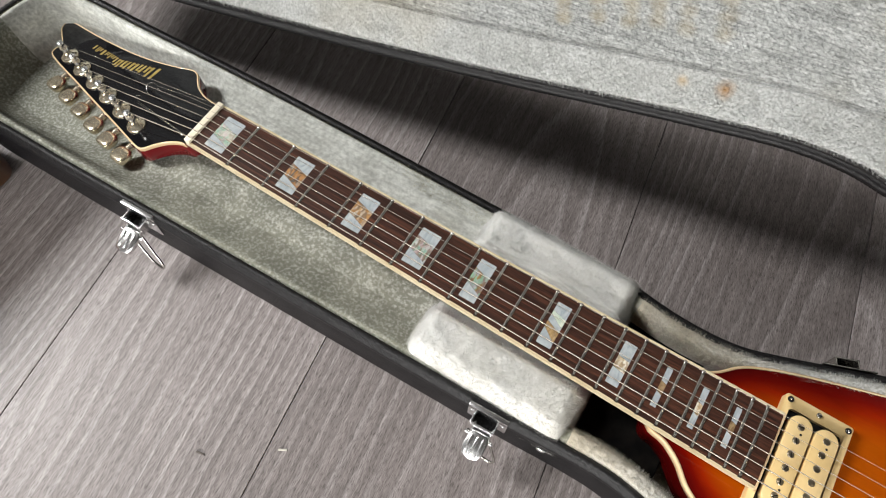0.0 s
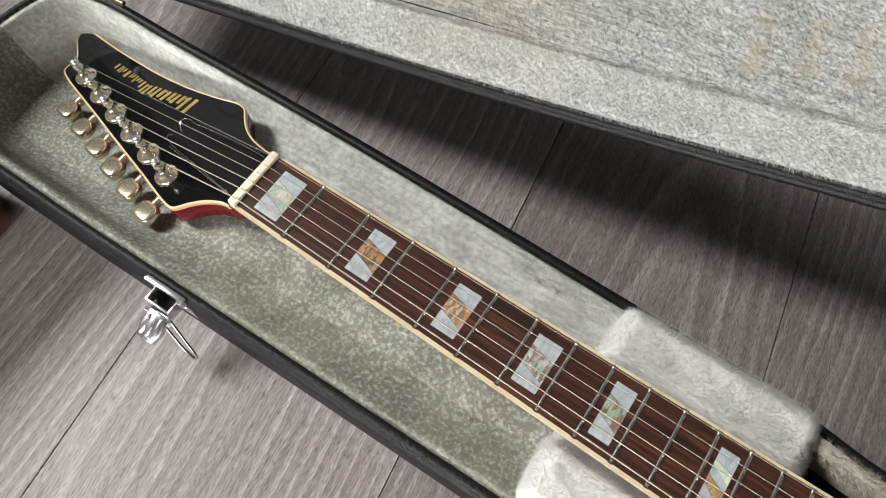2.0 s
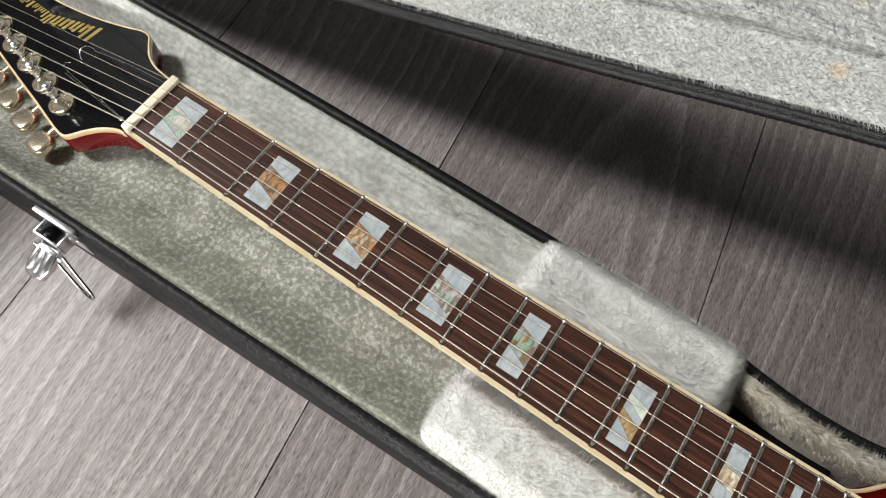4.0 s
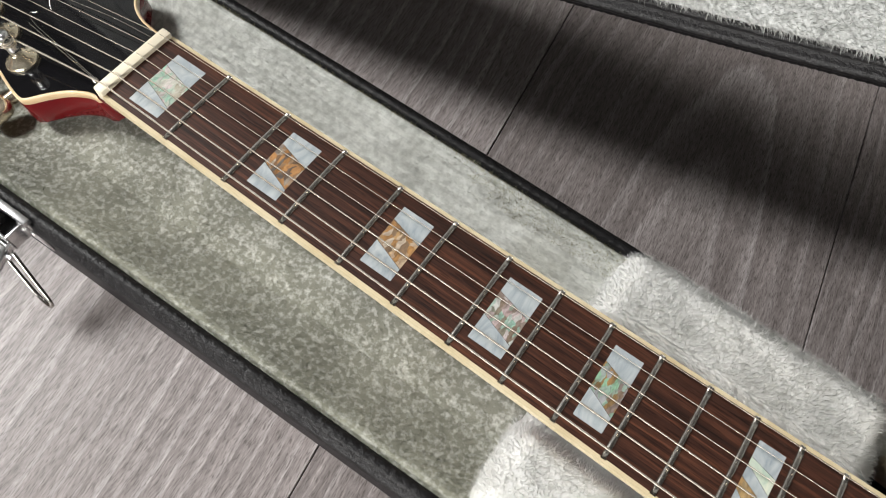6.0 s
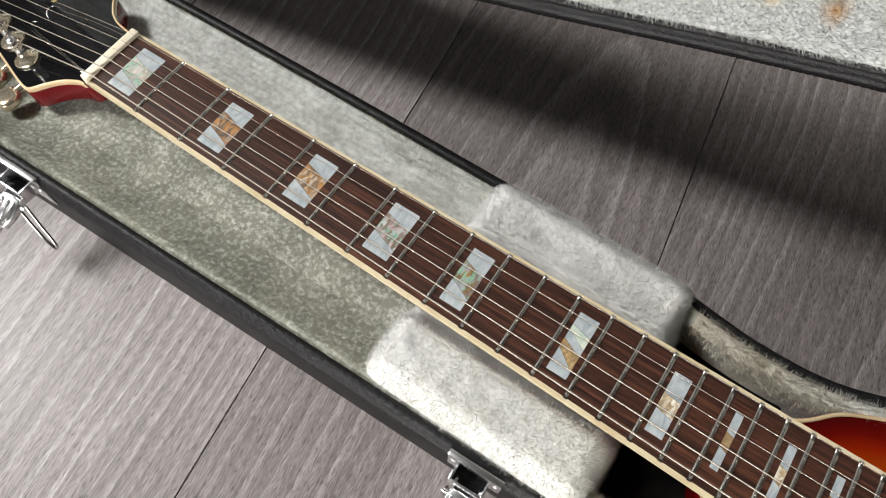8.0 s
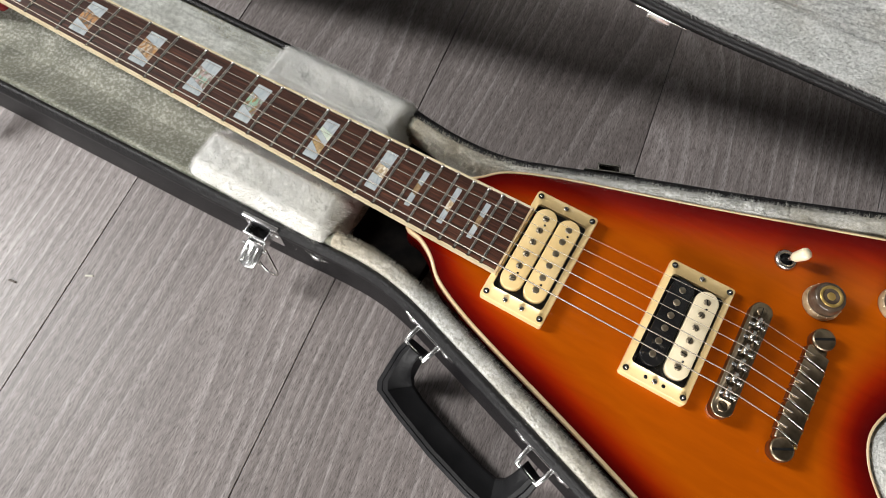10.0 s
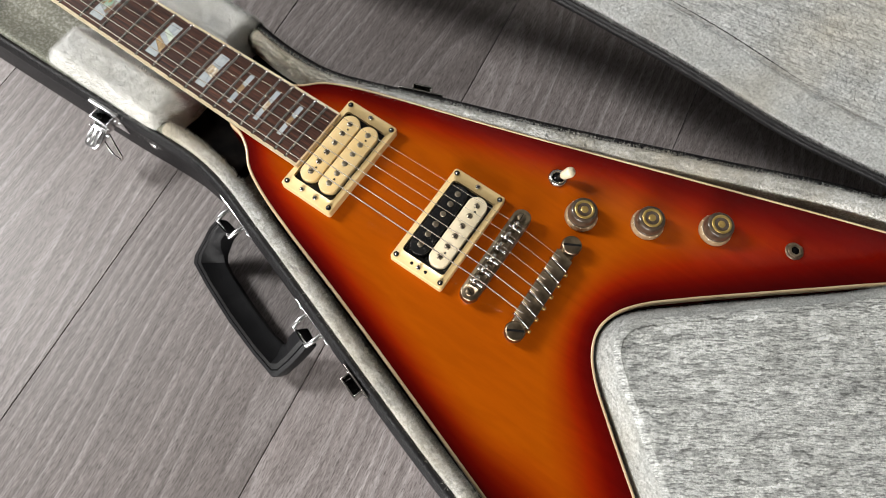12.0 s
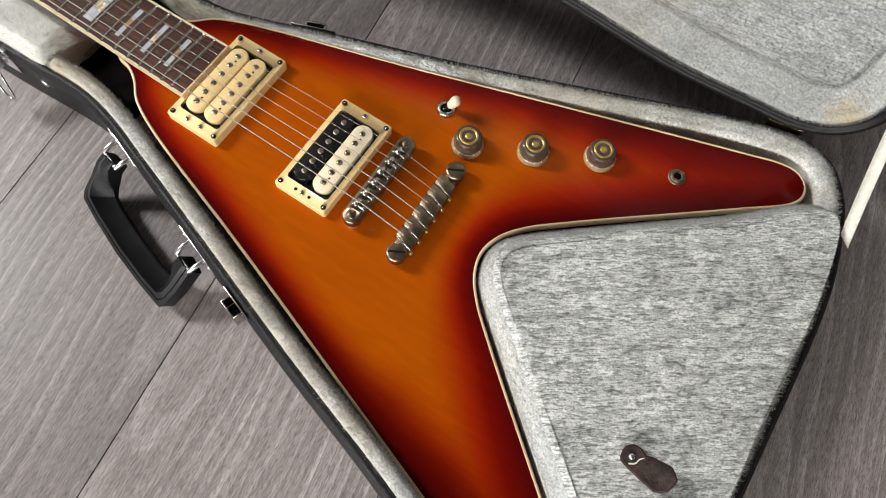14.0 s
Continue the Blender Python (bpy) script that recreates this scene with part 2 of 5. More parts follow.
def shell(name, colours):
    """Abalone: flakes of several colours that run into one another."""
    m, n, l, bsdf = material(name)
    co, info = n.new("ShaderNodeTexCoord"), n.new("ShaderNodeObjectInfo")
    far = n.new("ShaderNodeVectorMath")
    far.operation = "MULTIPLY_ADD"
    far.inputs[1].default_value = (3.1, 5.3, 7.7)
    l.new(info.outputs["Random"], far.inputs[0])
    l.new(co.outputs["Object"], far.inputs[2])
    bent = noise_tex(n, l, far, 210, 3, 0.6)
    warp = n.new("ShaderNodeVectorMath")
    warp.operation = "MULTIPLY_ADD"
    warp.inputs[1].default_value = (0.0042, 0.0042, 0.0)
    l.new(bent.outputs["Color"], warp.inputs[0])
    l.new(far.outputs[0], warp.inputs[2])
    mp = n.new("ShaderNodeMapping")
    mp.inputs["Rotation"].default_value = (0, 0, 0.7)
    mp.inputs["Scale"].default_value = (1.0, 0.42, 1.0)
    l.new(warp.outputs[0], mp.inputs["Vector"])
    flake = node(n, "ShaderNodeTexVoronoi", Scale=640.0)
    flake.voronoi_dimensions = "2D"
    l.new(mp.outputs[0], flake.inputs["Vector"])
    k = n.new("ShaderNodeSeparateColor")
    l.new(flake.outputs["Color"], k.inputs[0])
    r = ramp(n, [(0.1 + 0.2 * i, c) for i, c in enumerate(colours)])
    l.new(k.outputs[0], r.inputs[0])
    vein = noise_tex(n, l, mp, 620, 4, 0.6, 1.0)
    q = ramp(n, [(0.36, (0.62, 0.60, 0.58)), (0.52, (1, 1, 1)), (0.68, (1.3, 1.3, 1.28))])
    l.new(vein.outputs[0], q.inputs[0])
    l.new(mix(n, l, r.outputs[0], q.outputs[0], 0.9, "MULTIPLY"), bsdf.inputs["Base Color"])
    bsdf.inputs["Roughness"].default_value = 0.45
    bsdf.inputs["Coat Weight"].default_value = 0.1
    return m


def plush(name, dark, light, stain, spread=(0.40, 0.72), comb=None, deep=0.5, spots=(), grain=260, sheer=0.12, fineness=(110, 800, 5), clumpy=0.84, tips=(0.34, 0.62), each_fibre=(0.78, 1.04)):
    """Pile fabric: mottled, with yellowed patches and single spots (place, radius, colour)."""
    m, n, l, bsdf = material(name)
    mp = mapped(n, l, (1, 1, 1))
    fine = noise_tex(n, l, mp, grain, 3, 0.6)
    r = ramp(n, [(tips[0], dark), (tips[1], light)])
    l.new(fine.outputs[0], r.inputs[0])
    clump = noise_tex(n, l, mp, 38, 4, 0.6)
    q = ramp(n, [(0.32, (clumpy, clumpy, clumpy - 0.01)), (0.62, (1.05, 1.05, 1.05))])
    l.new(clump.outputs[0], q.inputs[0])
    age = noise_tex(n, l, mp, 4.5, 4, 0.6)
    f = ramp(n, [(spread[0], (0, 0, 0)), (spread[1], (0.75, 0.75, 0.75))])
    l.new(age.outputs[0], f.inputs[0])
    c = mix(n, l, r.outputs[0], q.outputs[0], 0.9, "MULTIPLY")
    c = mix(n, l, c, stain, f.outputs[0], "MIX")
    c = mix(n, l, c, q.outputs[0], 0.4, "MULTIPLY")
    if comb is not None:
        # rows left by combing, along one direction; the shade between them is painted into the colour
        mp2 = mapped(n, l, tuple(1 / k for k in fineness), turn=(0, 0, radians(comb)))
        mp2.vector_type = "TEXTURE"
        rows = noise_tex(n, l, mp2, 1.0, 3, 0.6, 0.4)
        k = ramp(n, [(0.36, (1 - deep,) * 3), (0.52, (0.96,) * 3), (0.61, (1.0 + 0.22 * deep,) * 3)])
        l.new(rows.outputs[0], k.inputs[0])
        c = mix(n, l, c, k.outputs[0], 1.0, "MULTIPLY")
        mp3 = mapped(n, l, tuple(4.5 / k_ for k_ in fineness), turn=(0, 0, radians(comb + 4)))
        mp3.vector_type = "TEXTURE"
        broad = noise_tex(n, l, mp3, 1.0, 3, 0.55, 0.3)
        k3 = ramp(n, [(0.38, (1 - 0.42 * deep,) * 3), (0.58, (1.0 + 0.16 * deep,) * 3)])
        l.new(broad.outputs[0], k3.inputs[0])
        c = mix(n, l, c, k3.outputs[0], 1.0, "MULTIPLY")
    wobble = noise_tex(n, l, mp, 90, 3, 0.6)
    for at, radius, colour, strong in spots:
        away = n.new("ShaderNodeVectorMath")
        away.operation = "DISTANCE"
        away.inputs[1].default_value = at
        l.new(mp.outputs[0], away.inputs[0])
        ragged = n.new("ShaderNodeMath")
        ragged.operation = "MULTIPLY_ADD"
        ragged.inputs[1].default_value = radius * 1.5
        l.new(wobble.outputs[0], ragged.inputs[0])
        l.new(away.outputs["Value"], ragged.inputs[2])
        near = ramp(n, [(min(0.9, radius * 1.2), (strong,) * 3), (min(0.95, radius * 2.0), (0, 0, 0))])
        l.new(ragged.outputs[0], near.inputs[0])
        c = mix(n, l, c, colour, near.outputs[0], "MIX")
    # each fibre a little lighter or darker than the next; fibres let some light through
    each = n.new("ShaderNodeNewGeometry")
    v = ramp(n, [(0.0, (each_fibre[0],) * 3), (1.0, (each_fibre[1],) * 3)])
    l.new(each.outputs["Random Per Island"], v.inputs[0])
    c = mix(n, l, c, v.outputs[0], 1.0, "MULTIPLY")
    l.new(c, bsdf.inputs["Base Color"])
    bsdf.inputs["Roughness"].default_value = 0.85
    bsdf.inputs["Specular IOR Level"].default_value = 0.2
    # fibres are round: they take their light by the lie of the pile
    lie = n.new("ShaderNodeAttribute")
    lie.attribute_name = "lie"
    l.new(lie.outputs["Vector"], bsdf.inputs["Normal"])
    through_cloth = n.new("ShaderNodeBsdfTranslucent")
    l.new(c, through_cloth.inputs["Color"])
    both = n.new("ShaderNodeMixShader")
    both.inputs[0].default_value = sheer
    l.new(bsdf.outputs[0], both.inputs[1])
    l.new(through_cloth.outputs[0], both.inputs[2])
    l.new(both.outputs[0], n["Material Output"].inputs["Surface"])
    return m


ROSEWOOD = rosewood()
BURST = sunburst()
PEARL = pearl("white_pearl", (0.27, 0.31, 0.34), (0.38, 0.42, 0.44), (0.48, 0.51, 0.51), 120)
ABALONE = {1: shell("pale_abalone", ((0.42, 0.45, 0.38), (0.28, 0.46, 0.36), (0.48, 0.37, 0.38), (0.58, 0.58, 0.52), (0.36, 0.33, 0.26))),
           3: shell("brown_abalone", ((0.30, 0.14, 0.04), (0.09, 0.07, 0.06), (0.40, 0.33, 0.26), (0.24, 0.12, 0.04), (0.40, 0.20, 0.07))),
           5: shell("orange_abalone", ((0.38, 0.20, 0.07), (0.28, 0.15, 0.06), (0.52, 0.44, 0.35), (0.44, 0.27, 0.12), (0.20, 0.13, 0.08))),
           7: shell("rose_abalone", ((0.24, 0.19, 0.16), (0.40, 0.29, 0.29), (0.52, 0.48, 0.47), (0.28, 0.44, 0.36), (0.20, 0.15, 0.11))),
           9: shell("green_abalone", ((0.30, 0.18, 0.07), (0.20, 0.13, 0.06), (0.26, 0.22, 0.24), (0.24, 0.42, 0.28), (0.34, 0.34, 0.36))),
           12: shell("amber_abalone", ((0.34, 0.22, 0.10), (0.42, 0.28, 0.12), (0.26, 0.17, 0.08), (0.48, 0.36, 0.20), (0.38, 0.24, 0.10))),
           15: shell("golden_abalone", ((0.50, 0.40, 0.26), (0.36, 0.24, 0.12), (0.74, 0.70, 0.60), (0.60, 0.52, 0.40), (0.42, 0.32, 0.20))),
           17: shell("dull_abalone", ((0.22, 0.14, 0.06), (0.30, 0.20, 0.10), (0.18, 0.11, 0.05), (0.36, 0.26, 0.14), (0.25, 0.16, 0.08)))}
SLIVER = pearl("green_white_pearl", (0.36, 0.48, 0.40), (0.52, 0.60, 0.50), (0.66, 0.68, 0.56), 150)
KNOB_SKIRT = plain("frosted_clear_plastic", (0.20, 0.135, 0.07), (0.38, 0.28, 0.17), 140, 0.34, coat=0.3)
KNOB_BARREL = plain("smoky_clear_plastic", (0.040, 0.027, 0.018), (0.095, 0.068, 0.047), 160, 0.28, coat=0.35, spec=0.3)
BRASS = plain("brushed_gold", (0.44, 0.29, 0.08), (0.60, 0.42, 0.15), 160, 0.34, 0.75)
# its sparse light specks are glints on fibre tips, put into the colour
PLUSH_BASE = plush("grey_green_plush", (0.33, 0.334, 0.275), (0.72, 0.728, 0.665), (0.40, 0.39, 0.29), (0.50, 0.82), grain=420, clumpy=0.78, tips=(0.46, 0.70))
# paler copy of the neck plush: light sheen on the hinge-side wall, painted in
PLUSH_SHEEN = plush("sheen_painted_plush", (0.64, 0.65, 0.60), (0.88, 0.89, 0.84), (0.50, 0.48, 0.36), (0.50, 0.74), 0, 0.18, grain=300, clumpy=0.86, fineness=(45, 330, 330))
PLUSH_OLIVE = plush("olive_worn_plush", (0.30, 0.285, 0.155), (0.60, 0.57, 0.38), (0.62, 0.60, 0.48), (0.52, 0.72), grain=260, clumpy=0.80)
STREAKS = [((x + 0.27 * k, y - 0.11 * k, z - 0.93 * k), 0.0052, (0.50, 0.40, 0.22), 0.50 - 0.03 * i) for i, (x, y, z) in enumerate(((0.208, 0.1567, 0.187), (0.230, 0.1615, 0.195), (0.250, 0.1655, 0.199), (0.266, 0.169, 0.205), (0.284, 0.1723, 0.207), (0.307, 0.1768, 0.211))) for k in (-0.012, 0.0, 0.012)]
PLUSH_LID = plush("silver_plush", (0.37, 0.385, 0.375), (0.70, 0.715, 0.705), (0.54, 0.48, 0.35), (0.50, 0.78), 9, 0.36, fineness=(100, 800, 800), clumpy=0.93, grain=500,
                  spots=STREAKS + [((0.793, 0.242, 0.157), 0.004, (0.50, 0.28, 0.07), 0.9)])
PLUSH_PAD = plush("silver_combed_plush", (0.60, 0.61, 0.58), (0.99, 0.995, 0.965), (0.84, 0.82, 0.74), (0.60, 0.9), 33, 0.60, grain=640, fineness=(170, 780, 5))
PLUSH_WHITE = plush("white_plush", (0.90, 0.895, 0.865), (0.97, 0.97, 0.955), (0.92, 0.885, 0.79), (0.5, 0.8), grain=420, clumpy=0.97, sheer=0.15, each_fibre=(0.90, 1.04))
PLUSH_TRIM = plush("cream_grey_plush", (0.70, 0.69, 0.63), (0.99, 0.985, 0.955), (0.80, 0.69, 0.50), (0.48, 0.70), grain=520, clumpy=0.78, tips=(0.42, 0.56), each_fibre=(0.66, 1.16))
# a little paler than the lid face: light on its tilted edge, painted in
PLUSH_EDGE = plush("pale_silver_plush", (0.42, 0.43, 0.415), (0.75, 0.76, 0.745), (0.66, 0.60, 0.46), (0.52, 0.80), clumpy=0.93, grain=600,
                   spots=[((0.328, 0.169, 0.1635), 0.0048, (0.45, 0.22, 0.04), 0.9), ((0.905, 0.244, 0.082), 0.015, (0.66, 0.53, 0.30), 0.65), ((0.300, 0.164, 0.160), 0.004, (0.62, 0.44, 0.22), 0.6)])
HANDLE_BLACK = plain("moulded_black_plastic", (0.007, 0.007, 0.008), (0.014, 0.014, 0.015), 40, 0.45, spec=0.22, relief=0.0003, relief_scale=600)


# ---- mesh helpers ----
def mesh(name, verts, faces, smooth=False):
    me = bpy.data.meshes.new(name)
    me.from_pydata([tuple(v) for v in verts], [], [tuple(f) for f in faces])
    if smooth:
        me.shade_smooth()
    return me


def part(name, data, mat, parent=None, label="", m=None):
    """One mesh object from a bmesh or a mesh, as a part of parent."""
    if isinstance(data, bmesh.types.BMesh):
        bm, data = data, bpy.data.meshes.new(name)
        bm.to_mesh(data)
        bm.free()
    if not data.materials:
        data.materials.append(mat)
    ob = new(name, data)
    if parent:
        ob.parent = parent
    if m is not None:
        ob.matrix_basis = m
    return tagged(ob, label)


def smooth_by_angle(bm, angle=35):
    for f in bm.faces:
        f.smooth = True
    for e in bm.edges:
        if len(e.link_faces) == 2 and e.calc_face_angle(0) > radians(angle):
            e.smooth = False
    return bm


def box(lo, hi, bevel=0.0, seg=2):
    bm = bmesh.new()
    bmesh.ops.create_cube(bm, size=1)
    for v in bm.verts:
        v.co = Vector([lo[i] + (v.co[i] + 0.5) * (hi[i] - lo[i]) for i in range(3)])
    if bevel:
        bmesh.ops.bevel(bm, geom=bm.edges[:], offset=bevel, segments=seg, profile=0.5, affect="EDGES")
    return smooth_by_angle(bm)


def lathe(profile, seg=24, m=None):
    """Turned shape about z from (radius, height) pairs, closed at both ends."""
    verts, faces = [], []
    for r, z in profile:
        verts += [(r * math.cos(2 * math.pi * i / seg), r * math.sin(2 * math.pi * i / seg), z) for i in range(seg)]
    for k in range(len(profile) - 1):
        for i in range(seg):
            j = (i + 1) % seg
            faces.append((k * seg + i, k * seg + j, (k + 1) * seg + j, (k + 1) * seg + i))
    faces.append(tuple(range(seg))[::-1])
    faces.append(tuple((len(profile) - 1) * seg + i for i in range(seg)))
    bm = bmesh.new()
    vs = [bm.verts.new(v) for v in verts]
    for f in faces:
        bm.faces.new([vs[i] for i in f])
    if m is not None:
        bm.transform(m)
    return smooth_by_angle(bm, 30)


def tube(points, radius, seg=8, closed=False):
    """A round rod along points; radius may be one number or one for each point."""
    pts = [Vector(p) for p in points]
    n = len(pts)
    rad = radius if isinstance(radius, (list, tuple)) else [radius] * n
    bm, rings, last = bmesh.new(), [], None
    for i, p in enumerate(pts):
        a = pts[(i - 1) % n] if closed or i else p
        b = pts[(i + 1) % n] if closed or i < n - 1 else p
        d = (b - a).normalized()
        if last is None:
            up = Vector((0, 0, 1)) if abs(d.z) < 0.9 else Vector((1, 0, 0))
            side = d.cross(up).normalized()
        else:
            side = (last - d * last.dot(d)).normalized()
        last = side
        up = side.cross(d)
        rings.append([bm.verts.new(p + rad[i] * (side * math.cos(2 * math.pi * k / seg) + up * math.sin(2 * math.pi * k / seg))) for k in range(seg)])
    for i in range(n if closed else n - 1):
        a, b = rings[i], rings[(i + 1) % n]
        for k in range(seg):
            bm.faces.new((a[k], a[(k + 1) % seg], b[(k + 1) % seg], b[k]))
    if not closed:
        bm.faces.new(rings[0][::-1])
        bm.faces.new(rings[-1])
    bmesh.ops.recalc_face_normals(bm, faces=bm.faces[:])
    return smooth_by_angle(bm, 50)


def spline(points, step, closed=False):
    """A smooth line through a few points, at even steps (Catmull-Rom)."""
    p = np.array(points, float)
    n = len(p)
    out = []
    for i in range(n if closed else n - 1):
        if closed:
            a, b, c, d = p[(i - 1) % n], p[i], p[(i + 1) % n], p[(i + 2) % n]
        else:
            b, c = p[i], p[i + 1]
            a = p[i - 1] if i else 2 * b - c
            d = p[i + 2] if i + 2 < n else 2 * c - b
        # centripetal knots keep uneven spacing from overshooting
        k = [max(np.linalg.norm(v - u), 1e-6) ** 0.5 for u, v in ((a, b), (b, c), (c, d))]
        m1 = (c - b) + k[1] * ((b - a) / k[0] - (c - a) / (k[0] + k[1]))
        m2 = (c - b) + k[1] * ((d - c) / k[2] - (d - b) / (k[1] + k[2]))
        for s in np.linspace(0, 1, 24, endpoint=False):
            out.append((2 * s**3 - 3 * s**2 + 1) * b + (s**3 - 2 * s**2 + s) * m1 + (3 * s**2 - 2 * s**3) * c + (s**3 - s**2) * m2)
    out.append(p[0] if closed else p[-1])
    out = np.array(out)
    t = np.r_[0, np.cumsum(np.linalg.norm(np.diff(out, axis=0), axis=1))]
    k = max(int(round(t[-1] / step)), 4)
    at = np.linspace(0, t[-1], k, endpoint=False) if closed else np.linspace(0, t[-1], k + 1)
    return np.stack([np.interp(at, t, out[:, i]) for i in range(p.shape[1])], 1)


def inward(line):
    """Inward unit normals of a closed plane line that runs counter-clockwise."""
    d = np.roll(line, -1, 0) - np.roll(line, 1, 0)
    nrm = np.stack([-d[:, 1], d[:, 0]], 1)
    return nrm / np.linalg.norm(nrm, axis=1)[:, None]


def sweep(line, profile, place):
    """Walls along a closed line: profile gives, for each line point, an inward offset and a height."""
    nrm = inward(line)
    n, rows = len(line), []
    for o, h in profile:
        q = line + nrm * np.broadcast_to(np.asarray(o, float), n)[:, None]
        rows.append(place(q, np.broadcast_to(np.asarray(h, float), n)))
    verts = np.concatenate(rows)
    faces = [(k * n + i, k * n + (i + 1) % n, (k + 1) * n + (i + 1) % n, (k + 1) * n + i) for k in range(len(profile) - 1) for i in range(n)]
    return verts, faces


def filled(line, place, height, grid=0.0):
    """The inside of a closed line as a triangulated sheet, with a grid of inner points."""
    from mathutils.geometry import delaunay_2d_cdt
    pts = [Vector(p) for p in line]
    n = len(pts)
    inner = []
    if grid:
        lo, hi = line.min(0), line.max(0)
        gx, gy = np.meshgrid(np.arange(lo[0], hi[0], grid), np.arange(lo[1], hi[1], grid))
        g = np.stack([gx.ravel(), gy.ravel()], 1)
        ok = inside(g, line) & (edge_distance(g, line) > grid * 0.6)
        inner = [Vector(p) for p in g[ok]]
    v, _, f, *_ = delaunay_2d_cdt(pts + inner, [], [list(range(n))], 1, 1e-7)
    q = np.array([tuple(p) for p in v])
    h = height(q) if callable(height) else np.full(len(q), height)
    return q, place(q, h), [tuple(t) for t in f]


def inside(g, line):
    a, b = line, np.roll(line, -1, 0)
    hit = np.zeros(len(g), bool)
    for (x1, y1), (x2, y2) in zip(a, b):
        if y1 != y2:
            c = ((y1 > g[:, 1]) != (y2 > g[:, 1])) & (g[:, 0] < (x2 - x1) * (g[:, 1] - y1) / (y2 - y1) + x1)
            hit ^= c
    return hit


def edge_distance(g, line):
    a, b = line, np.roll(line, -1, 0)
    best = np.full(len(g), 9.0)
    for p, q in zip(a, b):
        d = q - p
        s = np.clip(((g - p) @ d) / max(d @ d, 1e-12), 0, 1)
        best = np.minimum(best, np.linalg.norm(g - p - s[:, None] * d, axis=1))
    return best


def level(q, h):
    return np.c_[q, h]


def braided(line, profile, first, last, pitch=0.0050, high=0.0011):
    """A rim profile whose upper rows rise and fall along the line like a plaited cord."""
    step = np.linalg.norm(np.roll(line, -1, 0) - line, axis=1)
    s = np.cumsum(step)
    turns = 2 * math.pi * round(s[-1] / pitch) / s[-1]
    rows = []
    for k, (o, h) in enumerate(profile):
        lift = np.zeros(len(line))
        if first <= k <= last:
            lift = high * (np.abs(np.sin(turns * s / 2 + 1.1 * (k - first))) - 0.5)
        rows.append((o - 0.4 * lift, h + lift))
    return rows


# ---- the room: its walls stand square to the planks; the north wall, just clear of the lid, is unseen and added to block light ----
XMIN, XMAX, YMIN, YMAX, TALL = -2.50, 3.40, -2.70, 1.35, 3.4
# corner of the added north wall, set to shade the floor below the lid
NOOK_X, NOOK_Y = -0.78, 0.300


def block(pieces):
    """Boxes joined into one mesh, turned square to the planks."""
    bm = bmesh.new()
    for lo, hi in pieces:
        b = box(lo, hi)
        me = bpy.data.meshes.new("piece")
        b.to_mesh(me)
        b.free()
        bm.from_mesh(me)
    bm.transform(SQUARE)
    return bm


def window_unit(name, label, sill, frames):
    w = tagged(new(name), label, "window", kind="structure")
    w.matrix_basis = SQUARE
    part("window_sill", box(*sill, 0.006), FRAME_WHITE, w)
    for lo, hi in frames:
        part("window_frame", box(lo, hi, 0.004), FRAME_WHITE, w)


floor = tagged(part("floor", block([((XMIN, YMIN, -0.06), (XMAX, YMAX, -0.004))]), JOINT), "grey limed oak laminate floor", "floor", kind="structure")
tagged(part("ceiling", block([((XMIN - 0.1, YMIN - 0.1, TALL), (XMAX + 0.1, YMAX + 0.1, TALL + 0.1))]), CEIL), "plain painted ceiling", "ceiling", kind="structure")
tagged(part("wall_north", block([((NOOK_X, NOOK_Y, 0), (XMAX + 0.1, YMAX + 0.1, TALL)), ((XMIN - 0.1, YMAX, 0), (NOOK_X, YMAX + 0.1, TALL))]), WALL), "unseen grey painted wall", "wall", kind="structure")
tagged(part("wall_east", block([((XMAX, YMIN, 0), (XMAX + 0.1, NOOK_Y, TALL))]), WALL), "unseen grey painted wall", "wall", kind="structure")
# opening and frame added for the south fill lamp; no such window is known
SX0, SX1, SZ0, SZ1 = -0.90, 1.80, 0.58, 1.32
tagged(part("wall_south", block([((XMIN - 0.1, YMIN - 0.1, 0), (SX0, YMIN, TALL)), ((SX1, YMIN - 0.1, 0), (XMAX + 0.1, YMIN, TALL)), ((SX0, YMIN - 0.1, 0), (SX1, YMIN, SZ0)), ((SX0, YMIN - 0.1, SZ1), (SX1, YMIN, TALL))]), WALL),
       "plain grey painted wall with an opening added for a fill lamp", "wall", kind="structure")
window_unit("fill_window", "unseen window frame added round the south fill lamp", ((SX0, YMIN - 0.1, SZ0 - 0.0), (SX1, YMIN + 0.06, SZ0 + 0.02)),
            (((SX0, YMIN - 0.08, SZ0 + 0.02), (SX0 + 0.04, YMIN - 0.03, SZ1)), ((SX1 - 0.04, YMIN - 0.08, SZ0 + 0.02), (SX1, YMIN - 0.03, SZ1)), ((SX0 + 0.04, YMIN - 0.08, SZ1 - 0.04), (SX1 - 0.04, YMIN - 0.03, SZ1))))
WY0, WY1, WZ0, WZ1 = -0.74, 0.14, 1.62, 3.18
tagged(part("wall_west", block([((XMIN - 0.1, YMIN, 0), (XMIN, WY0, TALL)), ((XMIN - 0.1, WY1, 0), (XMIN, YMAX, TALL)), ((XMIN - 0.1, WY0, 0), (XMIN, WY1, WZ0)), ((XMIN - 0.1, WY0, WZ1), (XMIN, WY1, TALL))]), WALL),
       "unseen grey painted wall with one window", "wall", kind="structure")
